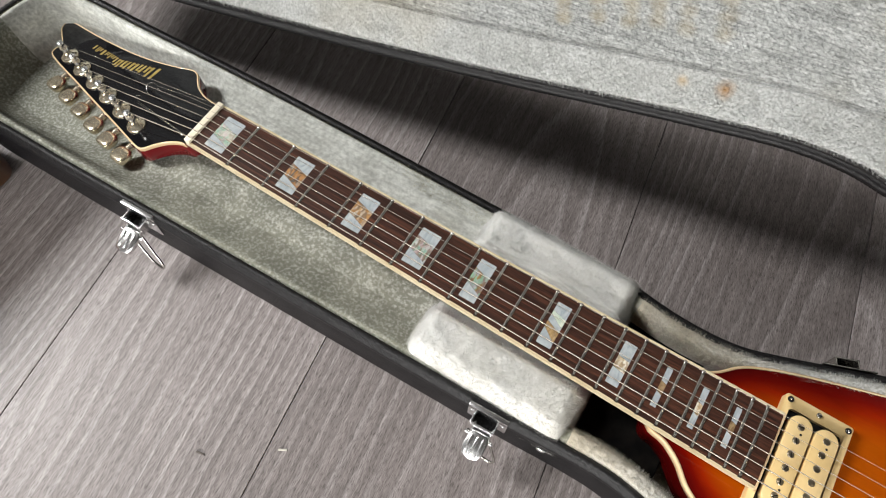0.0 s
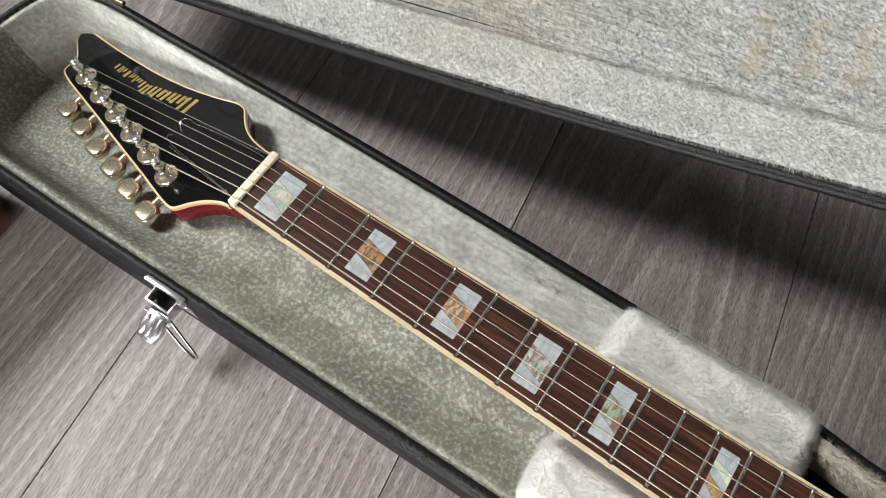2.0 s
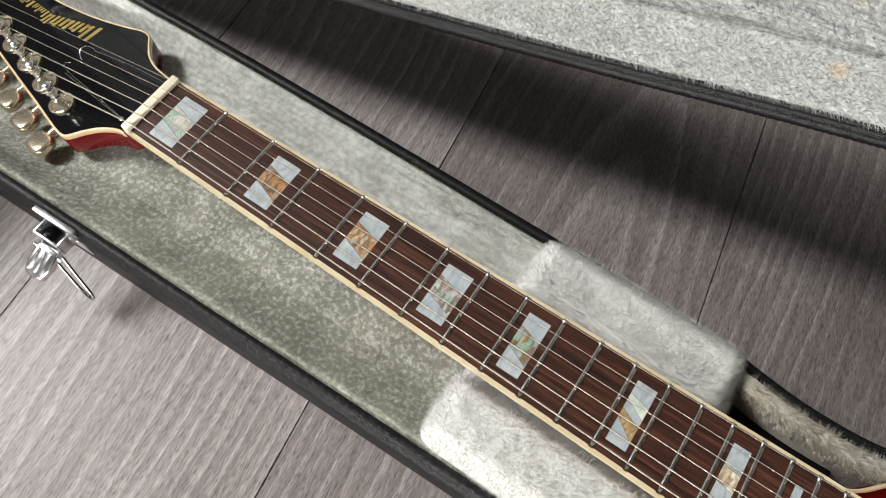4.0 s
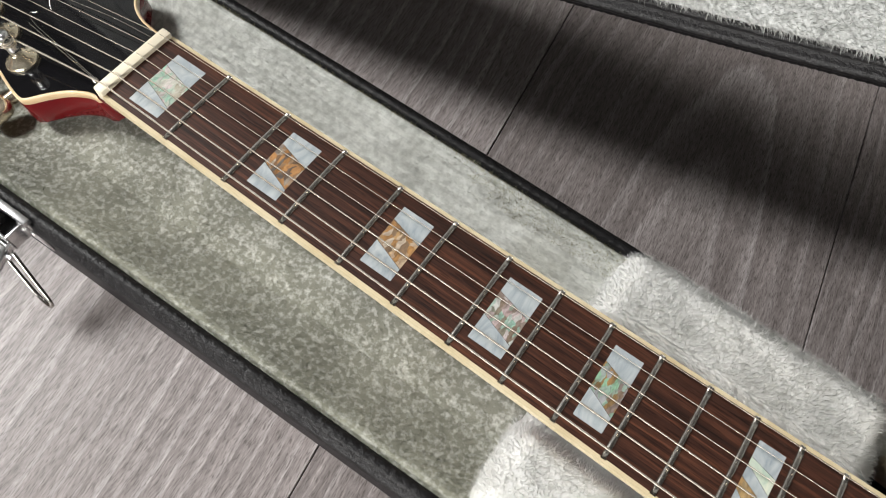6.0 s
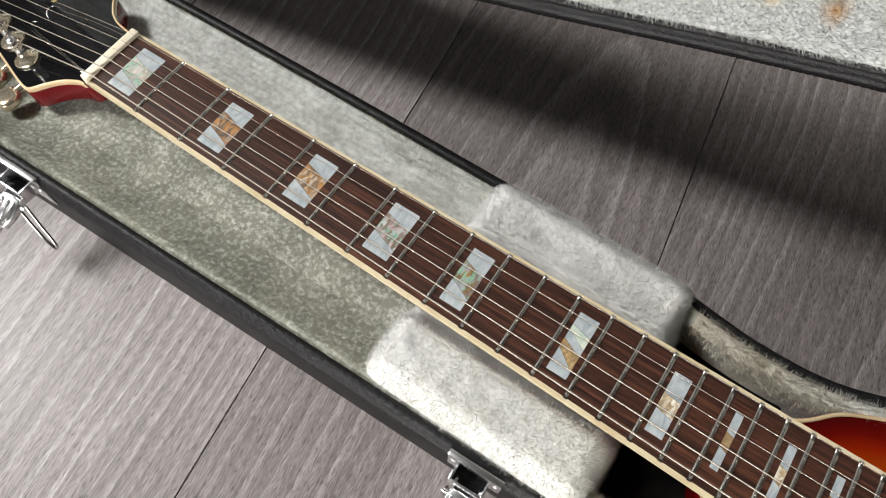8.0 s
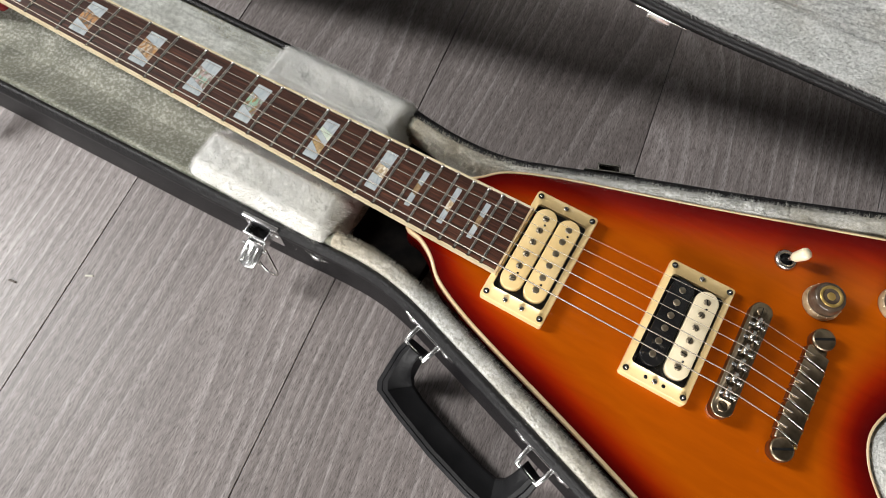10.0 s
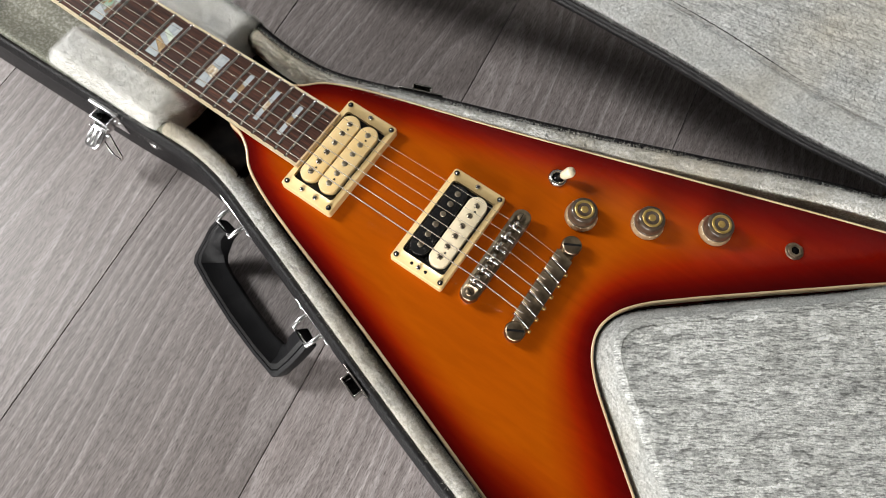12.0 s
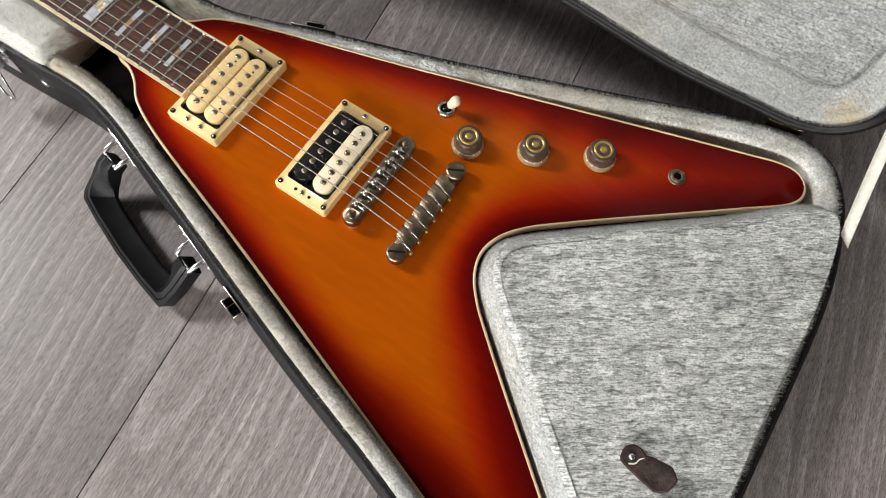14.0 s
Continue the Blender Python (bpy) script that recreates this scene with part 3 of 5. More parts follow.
window_unit("window_1", "white painted window with daylight behind", ((XMIN - 0.1, WY0, WZ0), (XMIN + 0.08, WY1, WZ0 + 0.02)),
            (((XMIN - 0.08, WY0, WZ0 + 0.02), (XMIN - 0.03, WY0 + 0.04, WZ1)), ((XMIN - 0.08, WY1 - 0.04, WZ0 + 0.02), (XMIN - 0.03, WY1, WZ1)), ((XMIN - 0.08, WY0 + 0.04, WZ1 - 0.04), (XMIN - 0.03, WY1 - 0.04, WZ1))))


# planks of the floor, 193 mm wide, laid in long rows with staggered ends, cut at the walls
def planks():
    wide, long, gap = 0.1925, 1.29, 0.00035
    data = {}
    for col in range(-13, 18):
        x0 = -0.0495 + col * wide
        a, b = max(x0, XMIN), min(x0 + wide, XMAX)
        if b - a < 0.02:
            continue
        first = -0.62 - 3 * long + (col * 0.07) % 0.2 if -3 < col < 6 else -3.4 + (col * 0.47) % long - long
        for row in range(8):
            c, d = max(first + row * long, YMIN), min(first + (row + 1) * long, NOOK_Y if a > NOOK_X - 0.1 else YMAX)
            if d - c < 0.02:
                continue
            key = (round(b - a, 4), round(d - c, 4))
            if key not in data:
                w, h = (b - a) / 2 - gap, (d - c) / 2 - gap
                data[key] = bpy.data.meshes.new("plank")
                bm = box((-w, -h, -0.004), (w, h, 0.0), 0.0003, 1)
                bm.to_mesh(data[key])
                bm.free()
                data[key].materials.append(OAK)
            ob = new("plank", data[key])
            ob.parent = floor
            ob.matrix_basis = SQUARE @ Matrix.Translation(((a + b) / 2, (c + d) / 2, 0))


planks()


# ---- the guitar case: base shell, lid, lining, fittings ----
UPPER = [(-0.250, 0.022), (-0.240, 0.048), (-0.212, 0.061), (-0.130, 0.065), (0.000, 0.069), (0.200, 0.070), (0.320, 0.069), (0.385, 0.062), (0.425, 0.064), (0.458, 0.074), (0.514, 0.095),
         (0.611, 0.129), (0.724, 0.173), (0.837, 0.217), (0.889, 0.229), (0.916, 0.222), (0.936, 0.199), (0.950, 0.158), (0.958, 0.110), (0.960, 0.0)]
LOWER = [(0.958, -0.110), (0.950, -0.155), (0.936, -0.194), (0.916, -0.216), (0.889, -0.223), (0.837, -0.211), (0.754, -0.182), (0.661, -0.154), (0.590, -0.131), (0.514, -0.106), (0.455, -0.087),
         (0.420, -0.076), (0.385, -0.070), (0.300, -0.073), (0.150, -0.077), (0.000, -0.081), (-0.120, -0.084), (-0.212, -0.082), (-0.240, -0.068), (-0.250, -0.042)]
OUTLINE = spline((UPPER + LOWER)[::-1], 0.006, closed=True)
neck_part = np.clip((0.352 - OUTLINE[:, 0]) / 0.008, 0, 1)        # 1 along the neck, 0 round the body

case = tagged(new("guitar_case"), "open black vinyl guitar case with worn grey plush lining", "guitar case")
v, f = sweep(OUTLINE, [(0.030, 0.0), (0.004, 0.0), (0.0005, 0.003), (0.0, 0.006), (0.0, 0.0475)], level)
q, b, bf = filled(OUTLINE + inward(OUTLINE) * 0.030, level, 0.0)
me = mesh("shell", np.concatenate([v, b]), f + [tuple(i + len(v) for i in t) for t in bf], True)
part("base_shell", me, VINYL, case, "black grained vinyl shell")
RIM_LINE = spline((UPPER + LOWER)[::-1], 0.0011, closed=True)
v, f = sweep(RIM_LINE, braided(RIM_LINE, [(0.0005, 0.0472), (-0.0012, 0.0480), (-0.0016, 0.0505), (-0.0006, 0.0530), (0.0008, 0.0536), (0.0012, 0.0548), (0.0030, 0.0562), (0.0052, 0.0560), (0.0066, 0.0545), (0.0070, 0.050)], 5, 8), level)
part("base_rim", mesh("rim", v, f, True), WELT, case, "stitched black rim welt")


def mixed(a, b):
    return b + (a - b) * neck_part


head_dip = 0.0345 * np.clip((-0.015 - OUTLINE[:, 0]) / 0.14, 0, 1)        # deeper under the headstock
lining_profile = [(0.0068, 0.0535), (mixed(0.0085, 0.0082), mixed(0.0554, 0.0588)), (mixed(0.0115, 0.0104), mixed(0.0548, 0.0606)), (mixed(0.0155, 0.0150), mixed(0.0534, 0.0604) - 0.3 * head_dip),
                  (mixed(0.0200, 0.0168), mixed(0.0516, 0.0575) - 0.65 * head_dip), (mixed(0.0275, 0.0174), mixed(0.0496, 0.0440) - 0.9 * head_dip), (mixed(0.0370, 0.0178), mixed(0.0485, 0.0180) - head_dip)]
v, f = sweep(OUTLINE, lining_profile, level)
me = mesh("lining", v, f, True)
me.materials.append(PLUSH_SHEEN)
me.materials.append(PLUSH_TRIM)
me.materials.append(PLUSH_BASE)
# along the neck, only the hinge-side wall gets the plush with painted sheen
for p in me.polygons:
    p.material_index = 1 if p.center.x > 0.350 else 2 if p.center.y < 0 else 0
side_lining = part("side_lining", me, PLUSH_SHEEN, case, "grey-green plush side lining, paler round the body, sheen painted on the hinge side")
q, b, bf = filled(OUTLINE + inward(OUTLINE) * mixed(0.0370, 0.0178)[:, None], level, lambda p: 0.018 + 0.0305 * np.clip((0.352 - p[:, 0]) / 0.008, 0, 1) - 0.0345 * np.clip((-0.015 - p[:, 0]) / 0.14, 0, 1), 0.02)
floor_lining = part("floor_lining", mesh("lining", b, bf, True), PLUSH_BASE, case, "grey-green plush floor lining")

# the fluffy neck rest, with a channel for the neck
def rest_top(x, y):
    ex = np.clip(np.minimum(x - 0.221, 0.350 - x) / 0.013, 0, 1)
    ey = np.clip(np.minimum(y + 0.0695, 0.0705 - y) / 0.014, 0, 1)
    dome = np.sqrt(1 - (1 - ex) ** 2) * np.sqrt(1 - (1 - ey) ** 2)
    channel = 0.013 * np.clip((0.032 - np.abs(y)) / 0.008, 0, 1)
    lumps = 0.0004 * np.sin(x * 190 + 2 * np.sin(y * 120)) * np.sin(y * 150 + 1)
    return 0.036 + (0.031 - channel + lumps) * dome


xs, ys = np.linspace(0.221, 0.350, 52), np.linspace(-0.0695, 0.0705, 56)
gx, gy = np.meshgrid(xs, ys, indexing="ij")
top = np.stack([gx, gy, rest_top(gx, gy)], -1).reshape(-1, 3)
n = len(ys)
fs = [(i * n + j, (i + 1) * n + j, (i + 1) * n + j + 1, i * n + j + 1) for i in range(len(xs) - 1) for j in range(n - 1)]
edge = [i * n for i in range(len(xs))] + [(len(xs) - 1) * n + j for j in range(1, n)] + [i * n + n - 1 for i in range(len(xs) - 2, -1, -1)] + list(range(n - 2, 0, -1))
low = top[edge] * [1, 1, 0] + [0, 0, 0.020]
k = len(top)
fs += [(edge[i], k + i, k + (i + 1) % len(edge), edge[(i + 1) % len(edge)]) for i in range(len(edge))]
neck_rest = part("neck_rest", mesh("neck_rest", np.concatenate([top, low]), fs, True), PLUSH_WHITE, case, "fluffy white plush neck rest")
# a black slab stands in for the shade in the open well behind it
part("well_shade_slab", box((0.3475, -0.053, 0.0185), (0.4140, 0.054, 0.0360), 0.003), DARK_WELL, case, "black slab painted for the shade in the open well")

# the wedge pad between the wings
PAD = [(0.7265, -0.001), (0.7285, 0.010), (0.736, 0.0225), (0.772, 0.0545), (0.860, 0.1275), (0.922, 0.180), (0.940, 0.172), (0.952, 0.110), (0.953, 0.0),
       (0.952, -0.115), (0.940, -0.176), (0.922, -0.183), (0.860, -0.1305), (0.772, -0.0575), (0.736, -0.0255), (0.7285, -0.012)]
pad_line = spline(PAD[::-1], 0.005, closed=True)
towards_v = np.clip((0.940 - pad_line[:, 0]) / 0.02, 0, 1)
pad_profile = [(0.0, 0.018), (0.0005, 0.046), (0.002, 0.0525), (0.0045, 0.0568), (0.0075, 0.0596), (0.0100, 0.0610), (0.0125, 0.0623), (0.0150, 0.0630)]
spread = 0.25 + 0.75 * towards_v
v, f = sweep(pad_line, [(o * spread, h) for o, h in pad_profile], level)
q, b, bf = filled(pad_line + inward(pad_line) * 0.0150 * spread[:, None], level, lambda p: 0.0630 + 0.0012 * np.sin(p[:, 0] * 31) * np.sin(p[:, 1] * 23 + 1), 0.012)
wedge_pad = part("wedge_pad", mesh("wedge_pad", np.concatenate([v, b]), f + [tuple(i + len(v) for i in t) for t in bf], True), PLUSH_PAD, case, "silver-grey plush wedge pad")
wedge_pad.data.materials.append(PLUSH_EDGE)


def pad_band(c):
    """The uncombed band along the edge of the pad."""
    c = np.asarray(c)
    return (edge_distance(c[:, :2], pad_line) < 0.0096) & (c[:, 0] < 0.925)


wedge_pad.data.polygons.foreach_set("material_index", pad_band([tuple(p.center) for p in wedge_pad.data.polygons]).astype(np.int32))

# the lid, open past the upright about a hinge line along the upper edge
HINGE_A, HINGE_B, OPEN = Vector((-0.175, 0.062, 0.058)), Vector((0.876, 0.229, 0.058)), radians(100)
along = (HINGE_B - HINGE_A).normalized()
across = Vector((-along.y, along.x, 0))
rise = across * -math.cos(OPEN) + Vector((0, 0, 1)) * math.sin(OPEN)
face = along.cross(rise)


def lid_place(q, h):
    return np.array(HINGE_A) + q[:, :1] * np.array(along) + q[:, 1:2] * np.array(rise) + np.asarray(h)[:, None] * np.array(face)


LID_LOW = [(-0.078, 0.040), (-0.066, 0.022), (-0.035, 0.016), (0.045, 0.025), (0.150, 0.034), (0.251, 0.044), (0.326, 0.053), (0.395, 0.062), (0.457, 0.071), (0.510, 0.078), (0.570, 0.084), (0.610, 0.081),
           (0.640, 0.073), (0.696, 0.061), (0.770, 0.049), (0.850, 0.035), (0.957, 0.011), (1.025, 0.0035), (1.059, 0.0005), (1.085, 0.004), (1.104, 0.015), (1.117, 0.033), (1.124, 0.070), (1.123, 0.180)]
LID_HIGH = [(1.092, 0.350), (1.050, 0.420), (1.000, 0.434), (0.879, 0.387), (0.725, 0.350), (0.600, 0.300), (0.533, 0.275), (0.420, 0.250), (0.249, 0.212), (0.060, 0.178), (-0.045, 0.155), (-0.075, 0.130), (-0.080, 0.085)]
LID = spline(LID_LOW + LID_HIGH, 0.007, closed=True)
v, f = sweep(LID, [(0.004, -0.052), (0.0, -0.048), (0.0, -0.007)], lid_place)
q, b, bf = filled(LID + inward(LID) * 0.004, lid_place, -0.052)
lid = part("lid", mesh("lid", np.concatenate([v, b]), [t[::-1] for t in f] + [tuple(i + len(v) for i in t) for t in bf], True), VINYL, case, "black grained vinyl lid, open upright")
LID_RIM = spline(LID_LOW + LID_HIGH, 0.0014, closed=True)
v, f = sweep(LID_RIM, braided(LID_RIM, pitch=0.0036, high=0.0006, first=1, last=3, profile=[(0.0006, -0.0075), (-0.0014, -0.0065), (-0.0018, -0.004), (-0.0008, -0.0015), (0.0010, -0.0012), (0.0018, 0.0010), (0.0040, 0.0024), (0.0062, 0.0012), (0.0072, -0.0010), (0.0090, 0.0006), (0.0112, 0.0), (0.0120, -0.003)]), lid_place)
part("lid_rim", mesh("rim", v, f, True), WELT, lid, "stitched black rim welt")
lid_profile = [(0.0115, -0.0015), (0.0130, 0.0010), (0.0155, 0.0006), (0.0200, -0.0030), (0.0280, -0.0075), (0.0360, -0.0110), (0.0374, -0.0122), (0.0384, -0.0142), (0.0394, -0.0124), (0.0430, -0.0116)]
v, f = sweep(LID, lid_profile, lid_place)
q, b, bf = filled(LID + inward(LID) * 0.0430, lid_place, lambda p: -0.0116 + 0.0018 * np.sin(p[:, 0] * 19 + 0.6) * np.sin(p[:, 1] * 27), 0.014)
def lid_inset(c):
    """How far inside the lid's edge points lie."""
    p = np.asarray(c) - np.array(HINGE_A)
    return edge_distance(np.stack([p @ np.array(along), p @ np.array(rise)], 1), LID)


lid_lining = part("lid_lining", mesh("lining", np.concatenate([v, b]), f + [tuple(i + len(v) for i in t) for t in bf], True), PLUSH_LID, lid, "silver-grey plush lining, yellowed in patches")
lid_lining.data.materials.append(PLUSH_EDGE)
# the edge strip takes the paler plush, its stronger light being in the colour
band = lid_inset([tuple(p.center) for p in lid_lining.data.polygons]) < 0.0372
lid_lining.data.polygons.foreach_set("material_index", band.astype(np.int32))


# ---- the guitar: x from the nut along the strings, y towards the hinge side, z up from the fret tops ----
SCALE = 0.628
guitar = tagged(new("electric_guitar"), "cherry sunburst vee-shaped electric guitar lying in its case", "electric guitar")
guitar.matrix_basis = pose(0.00134, -0.00161, 0.08157, 1.1302, 0.9407, 0)


def fret_x(k):
    return SCALE * (1 - 2 ** (-k / 12))


def half_width(x):
    return 0.0212 + 0.0068 * x / 0.452


def body_z(x):
    return -0.017 - 0.020 * (x - 0.634)


# body
HALF = [(0.390, 0.024), (0.404, 0.0285), (0.416, 0.0355), (0.428, 0.047), (0.441, 0.0545), (0.460, 0.0625), (0.483, 0.0705), (0.570, 0.098), (0.706, 0.144), (0.857, 0.195), (0.885, 0.2035), (0.899, 0.2030),
        (0.908, 0.196), (0.9108, 0.185), (0.906, 0.174), (0.870, 0.143), (0.766, 0.057), (0.740, 0.0335), (0.728, 0.0170)]
body_pts = [(x, -y) for x, y in HALF] + [(0.7235, 0.0)] + HALF[::-1]
BODY = spline(body_pts, 0.004, closed=True)


def body_place(q, h):
    return np.c_[q, body_z(q[:, 0]) + h]


DEEP = 0.036
q, t, bf = filled(BODY + inward(BODY) * 0.0016, body_place, 0.0, 0.006)
v, f = sweep(BODY, [(0.0016, 0.0), (0.0004, -0.0065), (0.0, -0.008), (0.0, -DEEP + 0.006), (0.002, -DEEP + 0.002), (0.006, -DEEP)], body_place)
q, b, bf2 = filled(BODY + inward(BODY) * 0.006, body_place, -DEEP)
verts = np.concatenate([t, v, b])
me = mesh("body", verts, bf + [tuple(i + len(t) for i in u) for u in f] + [tuple(i + len(t) + len(v) for i in u[::-1]) for u in bf2], True)
# how far into the amber each place lies: the burst follows the edge, deeper at the neck and the wing tips
flat = verts[:, :2]
inset = edge_distance(flat, BODY)
tip = np.clip((flat[:, 0] - 0.70) / 0.17, 0, 1)
wide_red = 0.034 + 0.014 * np.clip(flat[:, 1] / 0.08, 0, 1) + 0.008 * np.clip((flat[:, 0] - 0.68) / 0.05, 0, 1)
fade = np.clip((inset - 0.003) / (wide_red + 0.064 * tip), 0, 1)
fade[len(t):] = 0
attr = me.attributes.new("edge", "FLOAT", "POINT")
attr.data.foreach_set("value", fade.astype(np.float32))
part("body", me, BURST, guitar, "cherry sunburst lacquered top with faint flame")
v, f = sweep(BODY, [(0.0020, -0.0002), (0.0018, 0.0003), (0.0004, 0.0002), (-0.0002, -0.0006), (-0.0002, -0.0062), (0.0004, -0.0068)], body_place)
part("body_binding", mesh("binding", v, f, True), BINDING, guitar, "aged cream edge binding")

# neck shaft: a rounded bar under the fingerboard, into the heel
rings, seg = [], 14
for x in np.linspace(-0.006, 0.470, 20):
    w = half_width(max(x, 0)) + 0.0002
    deep = 0.0165 + 0.006 * min(max(x / 0.3, 0), 1) + 0.014 * np.clip((x - 0.36) / 0.05, 0, 1)
    rings.append([(x, (w - 0.0022 * min(1, max(x, 0) / 0.03)) * math.cos(math.pi * k / seg), -0.0062 - (deep - 0.002) * math.sin(math.pi * k / seg) ** 0.8) for k in range(seg + 1)])
verts = [p for r in rings for p in r]
n = seg + 1
fs = [(i * n + k, i * n + k + 1, (i + 1) * n + k + 1, (i + 1) * n + k) for i in range(len(rings) - 1) for k in range(seg)]
fs += [tuple(range(n)), tuple((len(rings) - 1) * n + k for k in range(n))[::-1]]
part("neck", mesh("neck", verts, fs, True), RED_LACQUER, guitar, "cherry lacquered neck")


def taper(x0, x1, i0, i1, o0, o1, z0, z1, crown=0.0, cols=8):
    """A bar along the neck between two tapering side lines (i, o: y at x0 and x1 of each side)."""
    verts = []
    for x, a, b in ((x0, i0, o0), (x1, i1, o1)):
        for k in range(cols + 1):
            y = a + (b - a) * k / cols
            verts.append((x, y, z1 - crown * (y / 0.026) ** 2))
        verts += [(x, b, z0), (x, a, z0)]
    n = cols + 3
    fs = [(k, (k + 1) % n, n + (k + 1) % n, n + k) for k in range(n)] + [tuple(range(n))[::-1], tuple(range(n, 2 * n))]
    bm = bmesh.new()
    vs = [bm.verts.new(p) for p in verts]
    for f_ in fs:
        bm.faces.new([vs[i] for i in f_])
    bmesh.ops.recalc_face_normals(bm, faces=bm.faces[:])
    return smooth_by_angle(bm, 30)


END, EDGE = 0.4625, 0.0018
w0, w1 = half_width(0), half_width(END)
part("fingerboard", taper(0.0, END, -w0 + EDGE, -w1 + EDGE, w0 - EDGE, w1 - EDGE, -0.0065, -0.0011, 0.0007), ROSEWOOD, guitar, "dark rosewood fingerboard")
for s in (-1, 1):
    part("fingerboard_binding", taper(-0.0005, END, s * (w0 - EDGE), s * (w1 - EDGE), s * w0, s * w1, -0.0060, -0.0016, 0.0002, 2), BINDING_NECK, guitar, "aged cream binding strip")
part("fingerboard_end", box((END, -w1, -0.0066), (END + 0.0016, w1, -0.0017), 0.0003), BINDING, guitar, "aged cream binding strip")
# nut
part("nut", box((-0.0052, -w0 + 0.0002, -0.0066), (0.0, w0 - 0.0002, 0.0012), 0.0008), BONE, guitar, "yellowed bone nut")
# frets
for k in range(1, 23):
    x = fret_x(k)
    w = half_width(x) - 0.0012
    verts, n, seg = [], 7, 12
    for j in range(seg + 1):
        y = -w + 2 * w * j / seg
        drop = 0.0007 * (y / 0.026) ** 2
        tall = 0.0011 if 0 < j < seg else 0.0005
        for i in range(n):
            a = math.pi * i / (n - 1)
            verts.append((x + 0.00125 * math.cos(a), y, -0.0012 - drop + tall * math.sin(a)))
    fs = [(j * n + i, j * n + i + 1, (j + 1) * n + i + 1, (j + 1) * n + i) for j in range(seg) for i in range(n - 1)]
    fs += [tuple(range(n)), tuple(seg * n + i for i in range(n))[::-1]]
    part("fret", mesh("fret", verts, fs, True), NICKEL, guitar)


# inlays: pearl blocks with an abalone band let in aslant
def plate(corners, z0, z1):
    """A thin flat piece from corners (x, y), counter-clockwise."""
    n = len(corners)
    bm = bmesh.new()
    lo = [bm.verts.new((x, y, z0)) for x, y in corners]
    hi = [bm.verts.new((x, y, z1(y) if callable(z1) else z1)) for x, y in corners]
    bm.faces.new(lo[::-1])
    bm.faces.new(hi)
    for i in range(n):
        bm.faces.new((lo[i], lo[(i + 1) % n], hi[(i + 1) % n], hi[i]))
    bmesh.ops.recalc_face_normals(bm, faces=bm.faces[:])
    return bm


def board_top(y):
    return -0.00097 - 0.0007 * (y / 0.026) ** 2


SLANT = (0.24, 0.37, 0.62, 0.79)
for k, long, half, kind in ((1, 0.0165, 0.0150, 1), (3, 0.0155, 0.0150, 3), (5, 0.0152, 0.0150, 5), (7, 0.0154, 0.0153, 7), (9, 0.0125, 0.0165, 9), (12, 0.0108, 0.0170, 12), (15, 0.0090, 0.0165, 15),
                            (17, 0.0040, 0.0150, 17), (19, 0.0040, 0.0152, 15), (21, 0.0038, 0.0148, 17)):
    x = (fret_x(k) + fret_x(k - 1)) / 2
    a, b = x - long / 2, x + long / 2
    inlay = new("inlay")
    inlay.parent = guitar

    # bands across the block: where each ends at its two edges, and its shell
    bands = [(*SLANT[:2], PEARL, "pearl"), (*SLANT[2:], ABALONE[kind], "abalone"), (1, 1, PEARL, "pearl")]
    if k == 12:
        bands = [(0.22, 0.30, PEARL, "pearl"), (0.31, 0.50, SLIVER, "abalone"), (0.47, 0.62, PEARL, "pearl"), (0.62, 0.86, ABALONE[12], "abalone"), (1, 1, PEARL, "pearl")]
    elif k >= 15:
        bands = [(0.36, 0.40, PEARL, "pearl"), (0.62, 0.68, ABALONE[kind], "abalone"), (1, 1, PEARL, "pearl")]
    g, s0, s1 = 0.00010, 0.0, 0.0
    for e0, e1, mat, name in bands:
        y0, y1, y2, y3 = (half - 2 * half * s for s in (s0, e0, e1, s1))
        part(name, plate(((a, y0 - g), (a, y1 + g), (b, y2 + g), (b, y3 - g)), -0.0030, board_top), mat, inlay)
        s0, s1 = e0, e1

# headstock, tilted back from the nut
head = new("headstock")
head.parent = guitar
HEAD_TILT = math.atan(0.234)
head.matrix_basis = Matrix.Translation((0, 0, -0.0063)) @ Matrix.Rotation(-HEAD_TILT, 4, "Y")
C = math.cos(HEAD_TILT)
HEAD = [(-0.0052, 0.0208), (-0.014, 0.0224), (-0.0273, 0.0250), (-0.037, 0.0295), (-0.0445, 0.0360), (-0.050, 0.0415), (-0.0565, 0.0433), (-0.072, 0.0408), (-0.0826, 0.0393), (-0.100, 0.0375), (-0.1256, 0.0368), (-0.150, 0.0378), (-0.178, 0.0398),
        (-0.1948, 0.0416), (-0.2095, 0.0430), (-0.2165, 0.0422), (-0.2200, 0.0388), (-0.2188, 0.0328), (-0.2110, 0.0255), (-0.2035, 0.0195), (-0.2012, 0.0150), (-0.2026, 0.0100), (-0.2022, 0.0058), (-0.1965, 0.0022), (-0.1471, -0.0120),
        (-0.079, -0.0308), (-0.0415, -0.0408), (-0.0375, -0.0402), (-0.030, -0.0325), (-0.022, -0.0260), (-0.012, -0.0218), (-0.0052, -0.0208)]
head_line = spline([(x / C, y) for x, y in HEAD], 0.003, closed=True)
q, t, bf = filled(head_line + inward(head_line) * 0.0012, level, 0.0, 0.012)
part("face", mesh("face", t, bf, False), BLACK_GLOSS, head, "black lacquered face")
v, f = sweep(head_line, [(0.0014, -0.0001), (0.0012, 0.0002), (0.0003, 0.0001), (0.0, -0.0004), (0.0, -0.0030), (0.0004, -0.0032)], level)
